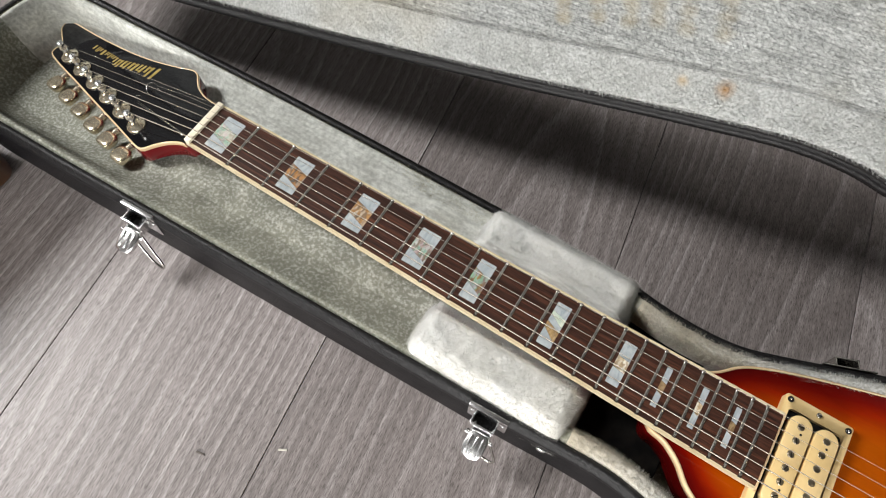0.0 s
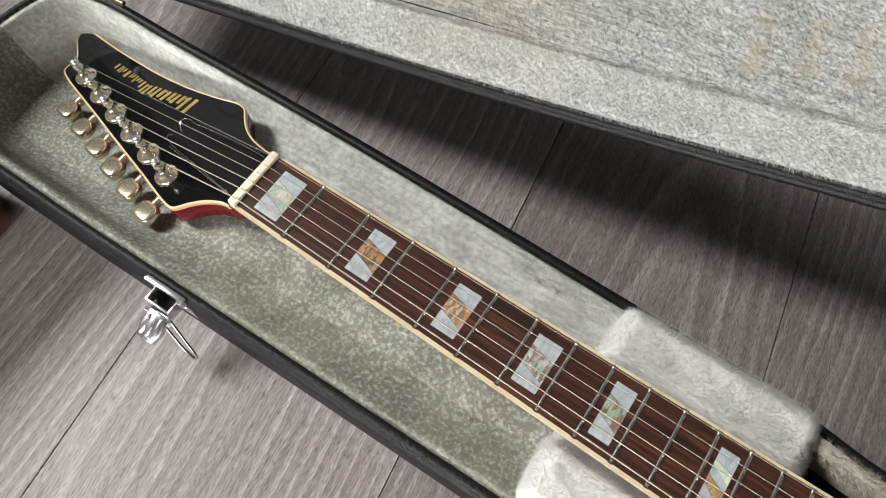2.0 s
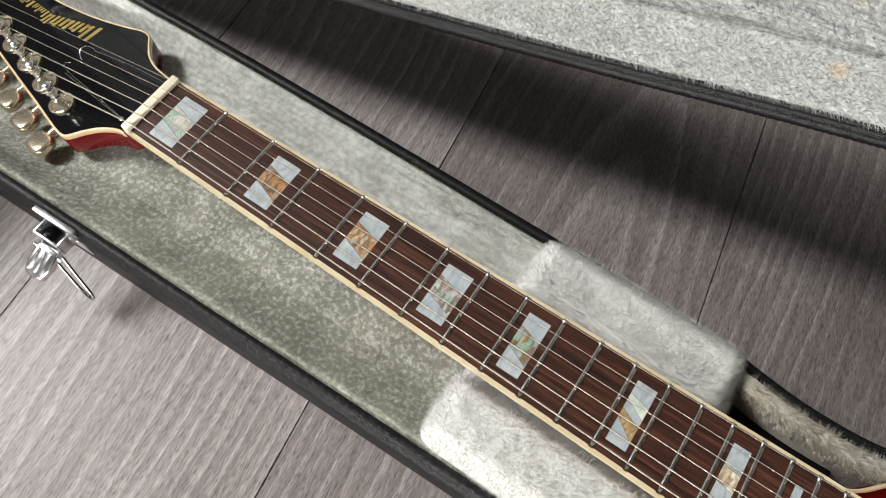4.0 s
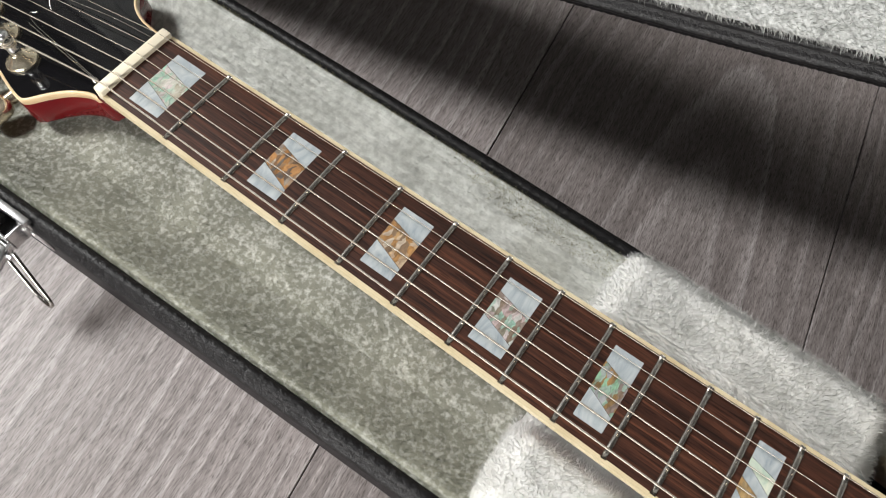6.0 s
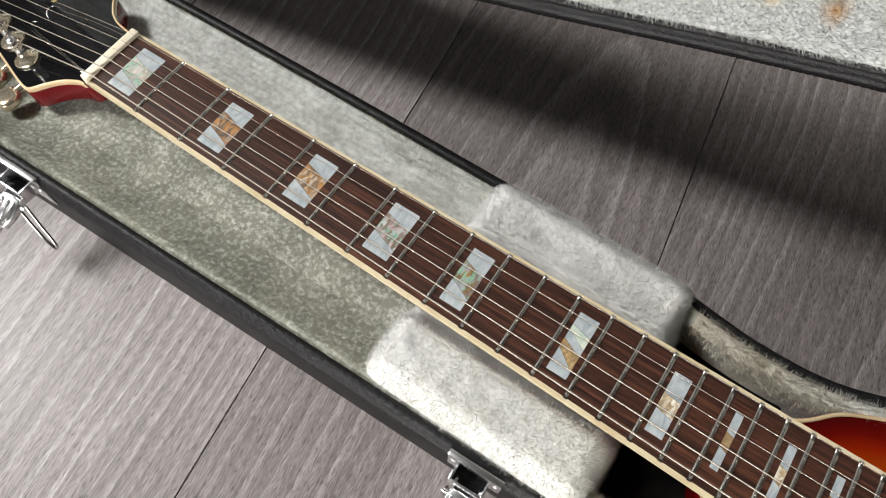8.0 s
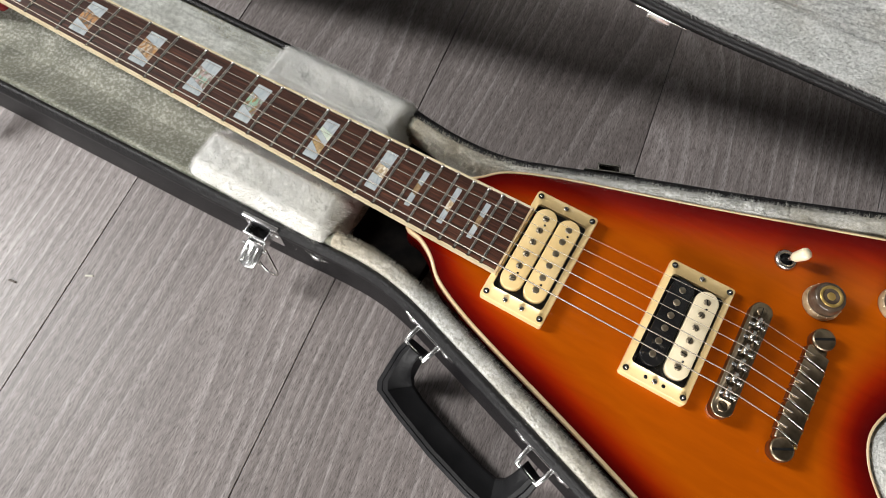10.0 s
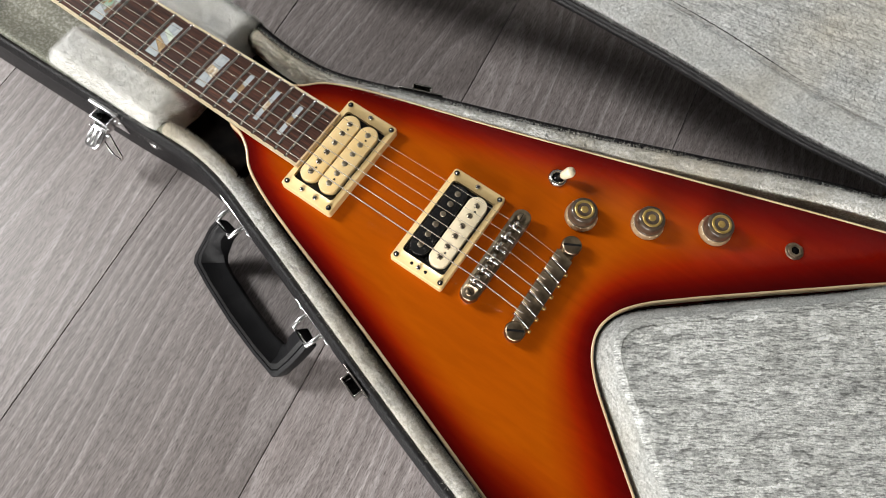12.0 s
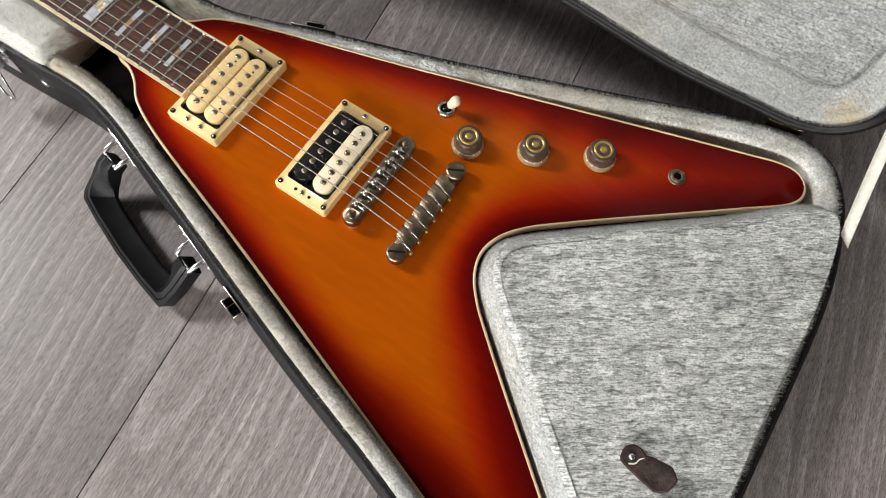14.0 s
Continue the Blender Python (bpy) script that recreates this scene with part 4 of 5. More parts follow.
part("head_binding", mesh("binding", v, f, True), BINDING, head, "aged cream edge binding")
v, f = sweep(head_line, [(0.0004, -0.0030), (0.0, -0.0040), (0.0, -0.0150), (0.0015, -0.0160)], level)
q, b, bf = filled(head_line + inward(head_line) * 0.0015, level, -0.0160)
part("head_wood", mesh("wood", np.concatenate([v, b]), f + [tuple(i + len(v) for i in u[::-1]) for u in bf], True), RED_LACQUER, head, "cherry lacquered wood")
# the maker's mark and a line of script, as plain gold shapes
rng = random.Random(3)
x = -0.0845
for i, (wide, tall) in enumerate(((0.0050, 0.0135), (0.0075, 0.0120), (0.0070, 0.0092), (0.0080, 0.0092), (0.0070, 0.0092), (0.0062, 0.0092))):
    lean = 0.0018
    base = 0.0322 - 0.0012 * i
    w = wide * 0.92
    # each sign: two upright strokes and a thin joining stroke, a little wider at the foot
    for u0, u1, v0, v1 in ((0.0, 0.36 if i else 0.62, 0.0, 1.0), (0.60, 0.96, 0.04, 0.92 if i != 1 else 0.70), (0.30, 0.66, 0.10 if i % 2 else 0.74, 0.26 if i % 2 else 0.90)):
        if i == 0 and u0 > 0.2:
            continue
        part("mark", plate([((x - w * u0 - lean * v0) / C, base - tall * v0), ((x - w * u1 - lean * v0) / C, base - tall * v0 - 0.0003), ((x - w * u1 - lean * v1) / C, base - tall * v1), ((x - w * u0 - lean * v1) / C, base - tall * v1 + 0.0003)], -0.0002, 0.00025), GOLD_LEAF, head)
    x -= wide + 0.0012
for i, wide in enumerate((0.0030, 0.0022, 0.0026, 0.0024, 0.0022, 0.0016, 0.0040, 0.0026, 0.0018, 0.0016, 0.0028)):
    tall = (0.0062, 0.0036, 0.0034, 0.0058, 0.0036, 0.0044, 0.0062, 0.0036, 0.0058, 0.0058, 0.0050)[i]
    base = 0.0265 + 0.00035 * i
    part("script", plate([((x) / C, base), ((x - wide * 0.6) / C, base), ((x - wide * 0.6 - 0.0012) / C, base - tall), ((x - 0.0012) / C, base - tall)], -0.0002, 0.00025), GOLD_LEAF, head)
    x -= wide + 0.0004 + (0.0016 if i in (5, 9) else 0)


# tuners: ferrule and post on the face, shaft and button at the side
def tuner(x, y):
    t = new("tuner")
    t.parent = head
    t.matrix_basis = Matrix.Translation((x / C, y, 0))
    part("ferrule", lathe([(0.0080, -0.0005), (0.0080, 0.0010), (0.0073, 0.0020), (0.0056, 0.0025), (0.0050, 0.0032), (0.0038, 0.0044), (0.0030, 0.0050)], 24), GOLD, t, "worn gold ferrule")
    part("post", lathe([(0.0029, 0.0040), (0.0027, 0.0080), (0.0022, 0.0095), (0.0022, 0.0120), (0.0030, 0.0136), (0.0032, 0.0158), (0.0026, 0.0168)], 18), CHROME, t, "bright metal string post")
    part("winding", tube([(0.0029 * math.cos(a), 0.0029 * math.sin(a), 0.0095 + 0.0005 * a / math.pi) for a in np.linspace(0, 4.6 * math.pi, 40)], 0.0004, 6), STEEL, t)
    d = Vector((-0.0030, -0.0240, -0.0120))
    way = Vector((d.x, d.y, 0)).normalized()
    foot = Vector((-0.0008, -0.004, -0.0120))
    part("shaft", tube([foot, foot + way * 0.0085, foot + way * 0.0090, foot + way * 0.0135], [0.0024, 0.0024, 0.0034, 0.0030], 12), GOLD, t, "worn gold button shaft")
    bm = bmesh.new()
    bmesh.ops.create_uvsphere(bm, u_segments=20, v_segments=14, radius=1)
    for v_ in bm.verts:
        px, py, pz = v_.co
        k = 1 - 0.28 * max(py, 0)
        v_.co = Vector((math.copysign(abs(px) ** 0.60, px) * 0.0088 * k, math.copysign(abs(py) ** 0.60, py) * 0.0076, math.copysign(abs(pz) ** 0.45, pz) * 0.0038 * (1 - 0.25 * max(py, 0))))
    bm.transform(Matrix.Translation(d) @ Matrix.Rotation(math.atan2(way.y, way.x) + math.pi / 2, 4, "Z"))
    part("button", smooth_by_angle(bm, 60), GOLD, t, "worn gold tuner button")


POSTS = [(-0.059 - 0.024 * i, -0.0240 + 0.0066 * i) for i in range(6)]
for x, y in POSTS:
    tuner(x, y)
part("screw", lathe([(0.0016, -0.0002), (0.0016, 0.0004), (0.0011, 0.0008)], 12, Matrix.Translation((-0.0165, -0.0145, 0))), NICKEL, head)

# strings
gauges = [0.00047, 0.00040, 0.00033, 0.00021, 0.00017, 0.00014]
for i in range(6):
    yn, yb = -0.0172 + 0.00688 * i, -0.0262 + 0.01048 * i
    px, py = POSTS[i]
    p3 = head.matrix_basis @ Vector((px / C + 0.001, py + 0.0032, 0.0108))
    pts = [tuple(p3), (-0.0050, yn, 0.0007), (-0.0026, yn, 0.0013), (0.0, yn, 0.0013), (0.6285, yb, 0.0045), (0.634, yb, 0.0040), (0.6660, yb, -0.0045), (0.6700, yb, -0.0052)]
    part("string", tube(pts, gauges[i], 6), STEEL, guitar)
# loose string ends on the headstock face
for pts in ([(-0.070, 0.0150, 0.002), (-0.0755, 0.0158, 0.003), (-0.0790, 0.0135, 0.004), (-0.0785, 0.0090, 0.003), (-0.0750, 0.0062, 0.0008)],
            [(-0.0070, -0.0160, 0.004), (-0.040, -0.0108, 0.005), (-0.072, -0.0055, 0.005), (-0.079, -0.0020, 0.004), (-0.077, 0.0005, 0.003)],
            [(-0.0070, -0.0165, 0.0045), (-0.038, -0.0125, 0.006), (-0.068, -0.0085, 0.007)],
            [(-0.0080, 0.0160, 0.004), (-0.035, 0.0168, 0.003), (-0.060, 0.0160, 0.002), (-0.072, 0.0150, 0.002)]):
    line = spline([(x / C, y, z) for x, y, z in pts], 0.003)
    part("string_end", tube([tuple(p) for p in line], 0.00021, 6), NICKEL, head)


# pickups: cream mounting ring, two bobbins, pole pieces and screws
def screw_head(parent, x, y, z, r, mat, slot=True):
    s = part("screw", lathe([(r, -0.0006), (r, 0.0003), (r * 0.72, 0.0009), (0.0004, 0.0010)], 14, Matrix.Translation((x, y, z))), mat, parent)
    if slot:
        part("slot", box((-r * 0.8, -0.00022, 0.00075), (r * 0.8, 0.00022, 0.00112)), BLACK_PLASTIC, s, m=Matrix.Translation((x, y, z)) @ Matrix.Rotation(rng.uniform(0, 3.1), 4, "Z"))


def rounded(x0, x1, y0, y1, r, seg=6):
    pts = []
    for cx, cy, a0 in ((x1 - r, y1 - r, 0), (x0 + r, y1 - r, 90), (x0 + r, y0 + r, 180), (x1 - r, y0 + r, 270)):
        pts += [(cx + r * math.cos(radians(a0 + 90 * i / seg)), cy + r * math.sin(radians(a0 + 90 * i / seg))) for i in range(seg + 1)]
    return pts


def prism(outer, z0, z1, soft=0.0008, hole=None):
    """A block with rounded top edges on a closed outline, with an opening if hole is given."""
    o = np.array(outer)
    nrm = inward(o)
    rows = [(0.0, z0), (0.0, z1 - soft), (soft * 0.3, z1 - soft * 0.3), (soft, z1)]
    verts = np.concatenate([np.c_[o + nrm * a, np.full(len(o), h)] for a, h in rows])
    n = len(o)
    fs = [(k * n + i, k * n + (i + 1) % n, (k + 1) * n + (i + 1) % n, (k + 1) * n + i) for k in range(len(rows) - 1) for i in range(n)]
    bm = bmesh.new()
    vs = [bm.verts.new(p) for p in verts]
    for f_ in fs:
        bm.faces.new([vs[i] for i in f_])
    if hole:
        h = np.array(hole)
        m_ = len(h)
        top = [bm.verts.new((*p, z1)) for p in h]
        low = [bm.verts.new((*p, z0)) for p in h]
        for i in range(m_):
            bm.faces.new((top[i], low[i], low[(i + 1) % m_], top[(i + 1) % m_]))
        base = (len(rows) - 1) * n
        rim = [vs[base + i] for i in range(n)]
        pts = [Vector((v_.co.x, v_.co.y)) for v_ in rim + top]
        for a in range(n):
            b = (a + 1) % n
            # each outer edge joins the nearest stretch of the opening
            ia = min(range(m_), key=lambda j: (pts[n + j] - pts[a]).length)
            ib = min(range(m_), key=lambda j: (pts[n + j] - pts[b]).length)
            ring = [rim[a], rim[b], top[ib]]
            j = ib
            while j != ia:
                j = (j - 1) % m_
                ring.append(top[j])
            try:
                bm.faces.new(ring)
            except ValueError:
                pass
    else:
        bm.faces.new([vs[(len(rows) - 1) * n + i] for i in range(n)])
        bm.faces.new([vs[i] for i in range(n)][::-1])
    return smooth_by_angle(bm, 40)


def pickup(name, x0, x1, ring_z, foot_z, mats, screws_first, lift, label):
    p = new(name)
    p.parent = guitar
    tagged(p, label)
    cx = (x0 + x1) / 2
    outer = rounded(x0 - 0.0034, x1 + 0.0034, -0.0448, 0.0448, 0.0022)
    hole = rounded(cx - 0.0188, cx + 0.0188, -0.0352, 0.0352, 0.0028)
    part("ring", prism(outer, foot_z, ring_z, 0.0009, hole), CREAM, p, "cream plastic mounting ring")
    part("baseplate", box((cx - 0.0186, -0.035, foot_z), (cx + 0.0186, 0.035, ring_z - 0.0030)), BLACK_PLASTIC, p)
    for s, first in ((-1, True), (1, False)):
        bx = cx + s * 0.0088
        bob = part("bobbin", prism(rounded(bx - 0.0080, bx + 0.0080, -0.0330, 0.0330, 0.0078, 8), ring_z - 0.0050, ring_z + lift, 0.0007), mats[0] if first else mats[1], p, "cream bobbin" if (mats[0] if first else mats[1]) != BLACK_PLASTIC else "")
        for i in range(6):
            y = -0.0250 + 0.0100 * i
            if first == screws_first:
                r = 0.0024
                part("pole_screw", lathe([(r, -0.001), (r, 0.0003), (r * 0.8, 0.0008), (0.0004, 0.0009)], 14, Matrix.Translation((bx, y, ring_z + lift))), POLE, bob)
                part("slot", box((-r * 0.85, -0.0003, 0.0007), (r * 0.85, 0.0003, 0.00095)), BLACK_PLASTIC, bob, m=Matrix.Translation((bx, y, ring_z + lift)) @ Matrix.Rotation(rng.uniform(0, 3.1), 4, "Z"))
            else:
                part("pole_slug", lathe([(0.0024, -0.001), (0.0024, 0.00025), (0.0021, 0.0004)], 14, Matrix.Translation((bx, y, ring_z + lift))), POLE, bob)
        for y in (-0.0202, 0.0202):
            part("bobbin_hole", lathe([(0.0008, 0.0), (0.0008, 0.0002)], 10, Matrix.Translation((bx + 0.0015, y - 0.0, ring_z + lift))), BLACK_PLASTIC, bob)
    for x in (x0, x1):
        for y in (-0.0408, 0.0408):
            screw_head(p, x, y, ring_z + 0.0003, 0.0021, BLACK_PLASTIC, False)
            part("screw_dimple", lathe([(0.0009, 0.0010), (0.0009, 0.0014)], 8, Matrix.Translation((x, y, ring_z))), NICKEL, p)
    for y, dx in ((0.0402, 0.0), (-0.0402, -0.0)):
        screw_head(p, cx + dx - (0.006 if screws_first and y < 0 else 0.0), y, ring_z + 0.0004, 0.0019, NICKEL)
    if screws_first:
        screw_head(p, cx + 0.0065, -0.0402, ring_z + 0.0004, 0.0019, NICKEL)
    else:
        for dx in (-0.0062, 0.0062):
            part("screw_hole", lathe([(0.0013, 0.0), (0.0013, 0.0002)], 10, Matrix.Translation((cx + dx, -0.0402, ring_z))), BLACK_PLASTIC, p)


pickup("pickup", 0.4642, 0.5042, -0.0060, -0.0150, (CREAM, CREAM), True, 0.0030, "cream double-coil pickup in a cream ring")
pickup("pickup", 0.5675, 0.6073, -0.0086, -0.0178, (BLACK_PLASTIC, IVORY), False, 0.0030, "black and cream double-coil pickup in a cream ring")

# bridge with six saddles
bridge = new("bridge")
bridge.parent = guitar
tagged(bridge, "tarnished nickel bridge with gold thumbwheels")
part("bar", prism(rounded(0.6226, 0.6370, -0.0420, 0.0430, 0.0068, 8), -0.0105, -0.0030, 0.0010, rounded(0.6254, 0.6343, -0.0305, 0.0308, 0.0012, 3)), AGED, bridge)
part("saddle_slot", box((0.6246, -0.0310, -0.0100), (0.6350, 0.0312, -0.0058)), AGED, bridge)
for i in range(6):
    y, back = -0.0262 + 0.01048 * i, 0.0006 * (i % 3)
    part("saddle", prism([(0.6266 + back, y - 0.0036), (0.6306 + back, y - 0.0036), (0.6306 + back, y + 0.0036), (0.6266 + back, y + 0.0036)], -0.0074, 0.0030, 0.0020), NICKEL, bridge, "worn nickel saddle")
    part("saddle_screw", tube([(0.6247, y - 0.0006, -0.0034), (0.6349, y - 0.0006, -0.0034)], 0.0011, 8), CHROME, bridge)
    part("screw_head", lathe([(0.0019, -0.0006), (0.0019, 0.0004), (0.0012, 0.0008)], 12, Matrix.Translation((0.6350, y - 0.0006, -0.0034)) @ Matrix.Rotation(radians(90), 4, "Y")), NICKEL, bridge)
for y in (-0.0352, 0.0362):
    screw_head(bridge, 0.6296, y, -0.0034, 0.0036, AGED)
    part("thumbwheel", lathe([(0.0052, -0.0178), (0.0058, -0.0168), (0.0052, -0.0158), (0.0050, -0.0135), (0.0062, -0.0130), (0.0062, -0.0112), (0.0050, -0.0106)], 24, Matrix.Translation((0.6296, y, 0))), GOLD, bridge, "gold thumbwheel")

# tailpiece with six slanted string seats
tail = new("tailpiece")
tail.parent = guitar
tagged(tail, "tarnished nickel tailpiece with slanted string seats")
part("bar", prism(rounded(0.6660, 0.6785, -0.0350, 0.0352, 0.0020, 4), -0.0150, -0.0088, 0.0016), AGED, tail)
for i in range(6):
    y = -0.0314 + 0.01048 * i
    blk = [(0.6648, y + 0.0026), (0.6798, y - 0.0010), (0.6798, y + 0.0076), (0.6648, y + 0.0112)]
    seat = part("seat", prism(blk, -0.0140, -0.0060 - 0.0004 * (i % 2), 0.0008), AGED, tail)
    part("string_wrap", tube([(0.6640, y + 0.0020, -0.0098), (0.6646, y + 0.0020, -0.0072), (0.6658, y + 0.0017, -0.0060), (0.6788, y - 0.0015, -0.0060), (0.6803, y - 0.0018, -0.0074), (0.6808, y - 0.0018, -0.0130)], 0.00056, 8), NICKEL, seat, "wound string end")
    part("ball_end", lathe([(0.0016, -0.0012), (0.0018, 0.0), (0.0016, 0.0012)], 12, Matrix.Translation((0.6806, y - 0.0018, -0.0120)) @ Matrix.Rotation(radians(90), 4, "X")), BRASS, seat, "brass ball end")
for y in (-0.0400, 0.0402):
    part("stud", lathe([(0.0062, -0.0188), (0.0062, -0.0150), (0.0075, -0.0145), (0.0078, -0.0080), (0.0074, -0.0064), (0.0060, -0.0060)], 24, Matrix.Translation((0.6725, y, 0))), AGED, tail)
    part("stud_slot", box((-0.0066, -0.0008, -0.0061), (0.0066, 0.0008, -0.0056)), BLACK_PLASTIC, tail, m=Matrix.Translation((0.6725, y, 0)) @ Matrix.Rotation(0.5, 4, "Z"))


# knobs, switch and jack
def knob(x, y, turn):
    k = new("knob")
    k.parent = guitar
    tagged(k, "clear bell-shaped control knob with a gold cap")
    z = body_z(x)
    k.matrix_basis = Matrix.Translation((x, y, z)) @ Matrix.Rotation(turn, 4, "Z")
    part("skirt", lathe([(0.0128, 0.0005), (0.0130, 0.0020), (0.0122, 0.0052), (0.0117, 0.0062)], 36), KNOB_SKIRT, k, "frosted clear skirt with worn numbers")
    part("barrel", lathe([(0.0116, 0.0062), (0.0112, 0.0090), (0.0106, 0.0130), (0.0098, 0.0146), (0.0080, 0.0150)], 36), KNOB_BARREL, k, "smoky clear barrel")
    part("cap", lathe([(0.0078, 0.0149), (0.0076, 0.0157), (0.0061, 0.0157), (0.0054, 0.0148), (0.0032, 0.0146), (0.0028, 0.0151), (0.0004, 0.0153)], 32), BRASS, k, "gold cap")
    for i in range(11):
        a = -2.4 + 0.48 * i
        part("numeral", box((-0.0006, -0.0003, 0), (0.0006, 0.0003, 0.0002)), IVORY, k, m=Matrix.Rotation(a, 4, "Z") @ Matrix.Translation((0.0122, 0, 0.0057)) @ Matrix.Rotation(radians(62), 4, "Y"))


for x, y, a in ((0.6657, 0.0690, 0.3), (0.7118, 0.0932, 1.4), (0.7582, 0.1197, 2.2)):
    knob(x, y, a)
toggle = new("toggle_switch")
toggle.parent = guitar
tagged(toggle, "nickel toggle switch with a cream tip")
toggle.matrix_basis = Matrix.Translation((0.6338, 0.0868, body_z(0.634)))
part("nut", lathe([(0.0078, 0.0), (0.0078, 0.0012), (0.0062, 0.0028), (0.0050, 0.0030), (0.0046, 0.0012)], 24), NICKEL, toggle, "nickel ring nut")
part("well", lathe([(0.0046, 0.0002), (0.0046, 0.0014)], 16), BLACK_PLASTIC, toggle)
lean = Matrix.Rotation(radians(26), 4, Vector((-0.35, 0.94, 0)))
part("lever", lathe([(0.0018, 0.001), (0.0016, 0.008)], 12, lean), NICKEL, toggle)
part("tip", lathe([(0.0022, 0.006), (0.0036, 0.0085), (0.0044, 0.0160), (0.0036, 0.0186), (0.0012, 0.0194)], 18, lean), IVORY, toggle, "cream switch tip")
jack = new("output_jack")
jack.parent = guitar
tagged(jack, "nickel output jack")
jack.matrix_basis = Matrix.Translation((0.8176, 0.1412, body_z(0.818)))
part("washer", lathe([(0.0071, 0.0), (0.0071, 0.0008), (0.0062, 0.0011)], 28), AGED, jack)
bm = lathe([(0.0064, 0.0010), (0.0064, 0.0026), (0.0058, 0.0030), (0.0038, 0.0031), (0.0034, 0.0016)], 6)
part("nut", bm, AGED, jack)
part("socket", lathe([(0.0033, 0.0016), (0.0033, 0.0020)], 18), DARK_WELL, jack)


# ---- fittings of the case ----
def wall_frame(x, side):
    """A frame on the shell's outer face near x: x along the wall, y outward, z up."""
    s = OUTLINE[OUTLINE[:, 1] * side > 0]
    i = int(np.argmin(np.abs(s[:, 0] - x) + 10 * (np.abs(s[:, 1]) < 0.03)))
    p, a, b = s[i], s[max(i - 2, 0)], s[min(i + 2, len(s) - 1)]
    d = Vector((*(b - a), 0)).normalized()
    out = Vector((d.y, -d.x, 0))
    m = Matrix.Identity(4)
    m.col[0][:3], m.col[1][:3], m.col[2][:3], m.col[3][:3] = -d, out, Vector((0, 0, 1)), Vector((p[0], p[1], 0))
    m.col[0][:3] = out.cross(Vector((0, 0, 1)))
    return m


def latch(x, swing, drift):
    """A drawbolt latch, thrown open: wall plate, open hasp box, ribbed lever and wire bail."""
    t = new("latch")
    t.parent = case
    tagged(t, "chrome drawbolt latch, open")
    t.matrix_basis = wall_frame(x, -1)
    pl = part("plate", box((-0.0150, 0.0, 0.0300), (0.0150, 0.0014, 0.0560), 0.0005), CHROME, t)
    part("plate_lip", box((-0.0150, -0.0012, 0.0555), (0.0150, 0.0024, 0.0585), 0.0007), CHROME, pl)
    for dx in (-0.0118, 0.0118):
        part("rivet", lathe([(0.0019, 0), (0.0017, 0.0007), (0.0006, 0.0011)], 12, Matrix.Translation((dx, 0.0013, 0.0450)) @ Matrix.Rotation(radians(-90), 4, "X")), CHROME, pl)
    hasp = new("hasp")
    hasp.parent = t
    part("hasp_side", box((-0.0092, 0.0014, 0.0415), (-0.0080, 0.0110, 0.0520), 0.0003), CHROME, hasp)
    part("hasp_side", box((0.0080, 0.0014, 0.0415), (0.0092, 0.0110, 0.0520), 0.0003), CHROME, hasp)
    part("hasp_front", box((-0.0092, 0.0098, 0.0420), (0.0092, 0.0112, 0.0520), 0.0004), CHROME, hasp)
    part("hasp_floor", box((-0.0082, 0.0014, 0.0412), (0.0082, 0.0100, 0.0422)), BLACK_PLASTIC, hasp)
    tilt = Matrix.Translation((-0.001, 0.0115, 0.0435)) @ Matrix.Rotation(radians(swing), 4, "X")
    lever = new("lever")
    lever.parent = t
    lever.matrix_basis = tilt
    outline = [(-0.0062, 0.0), (0.0062, 0.0), (0.0078, 0.0040), (0.0082, 0.0120), (0.0064, 0.0185), (0.0, 0.0205), (-0.0064, 0.0185), (-0.0082, 0.0120), (-0.0078, 0.0040)]
    part("lever_shield", prism([(a, b) for a, b in outline], -0.0010, 0.0030, 0.0014), CHROME, lever)
    for dx in (-0.0045, 0.0, 0.0045):
        part("lever_rib", box((dx - 0.0009, 0.0030, 0.0024), (dx + 0.0009, 0.0165, 0.0042), 0.0005), CHROME, lever)
    part("lever_pin", tube([(-0.0105, 0.0040, 0.0005), (0.0105, 0.0040, 0.0005)], 0.0011, 8), CHROME, lever)
    for s in (-1, 1):
        part("lever_arm", box((s * 0.0066 - 0.0007, -0.0052, -0.0022), (s * 0.0066 + 0.0007, 0.0030, 0.0022), 0.0003), CHROME, lever)
    bail = [(-0.0080, 0.0130, 0.0400), (-0.0080, 0.0165, 0.0300), (-0.0070, 0.0200, 0.0190), (-0.0040, 0.0210, 0.0165), (0.0040, 0.0206, 0.0165), (0.0070, 0.0196, 0.0190), (0.0080, 0.0162, 0.0300), (0.0080, 0.0130, 0.0400)]
    part("bail", tube([tuple(p) for p in spline([(a + drift * (0.040 - c) / 0.024, b, c) for a, b, c in bail], 0.002)], 0.00095, 8), NICKEL, t)


latch(-0.006, -22, -0.022)
latch(0.295, -22, -0.012)


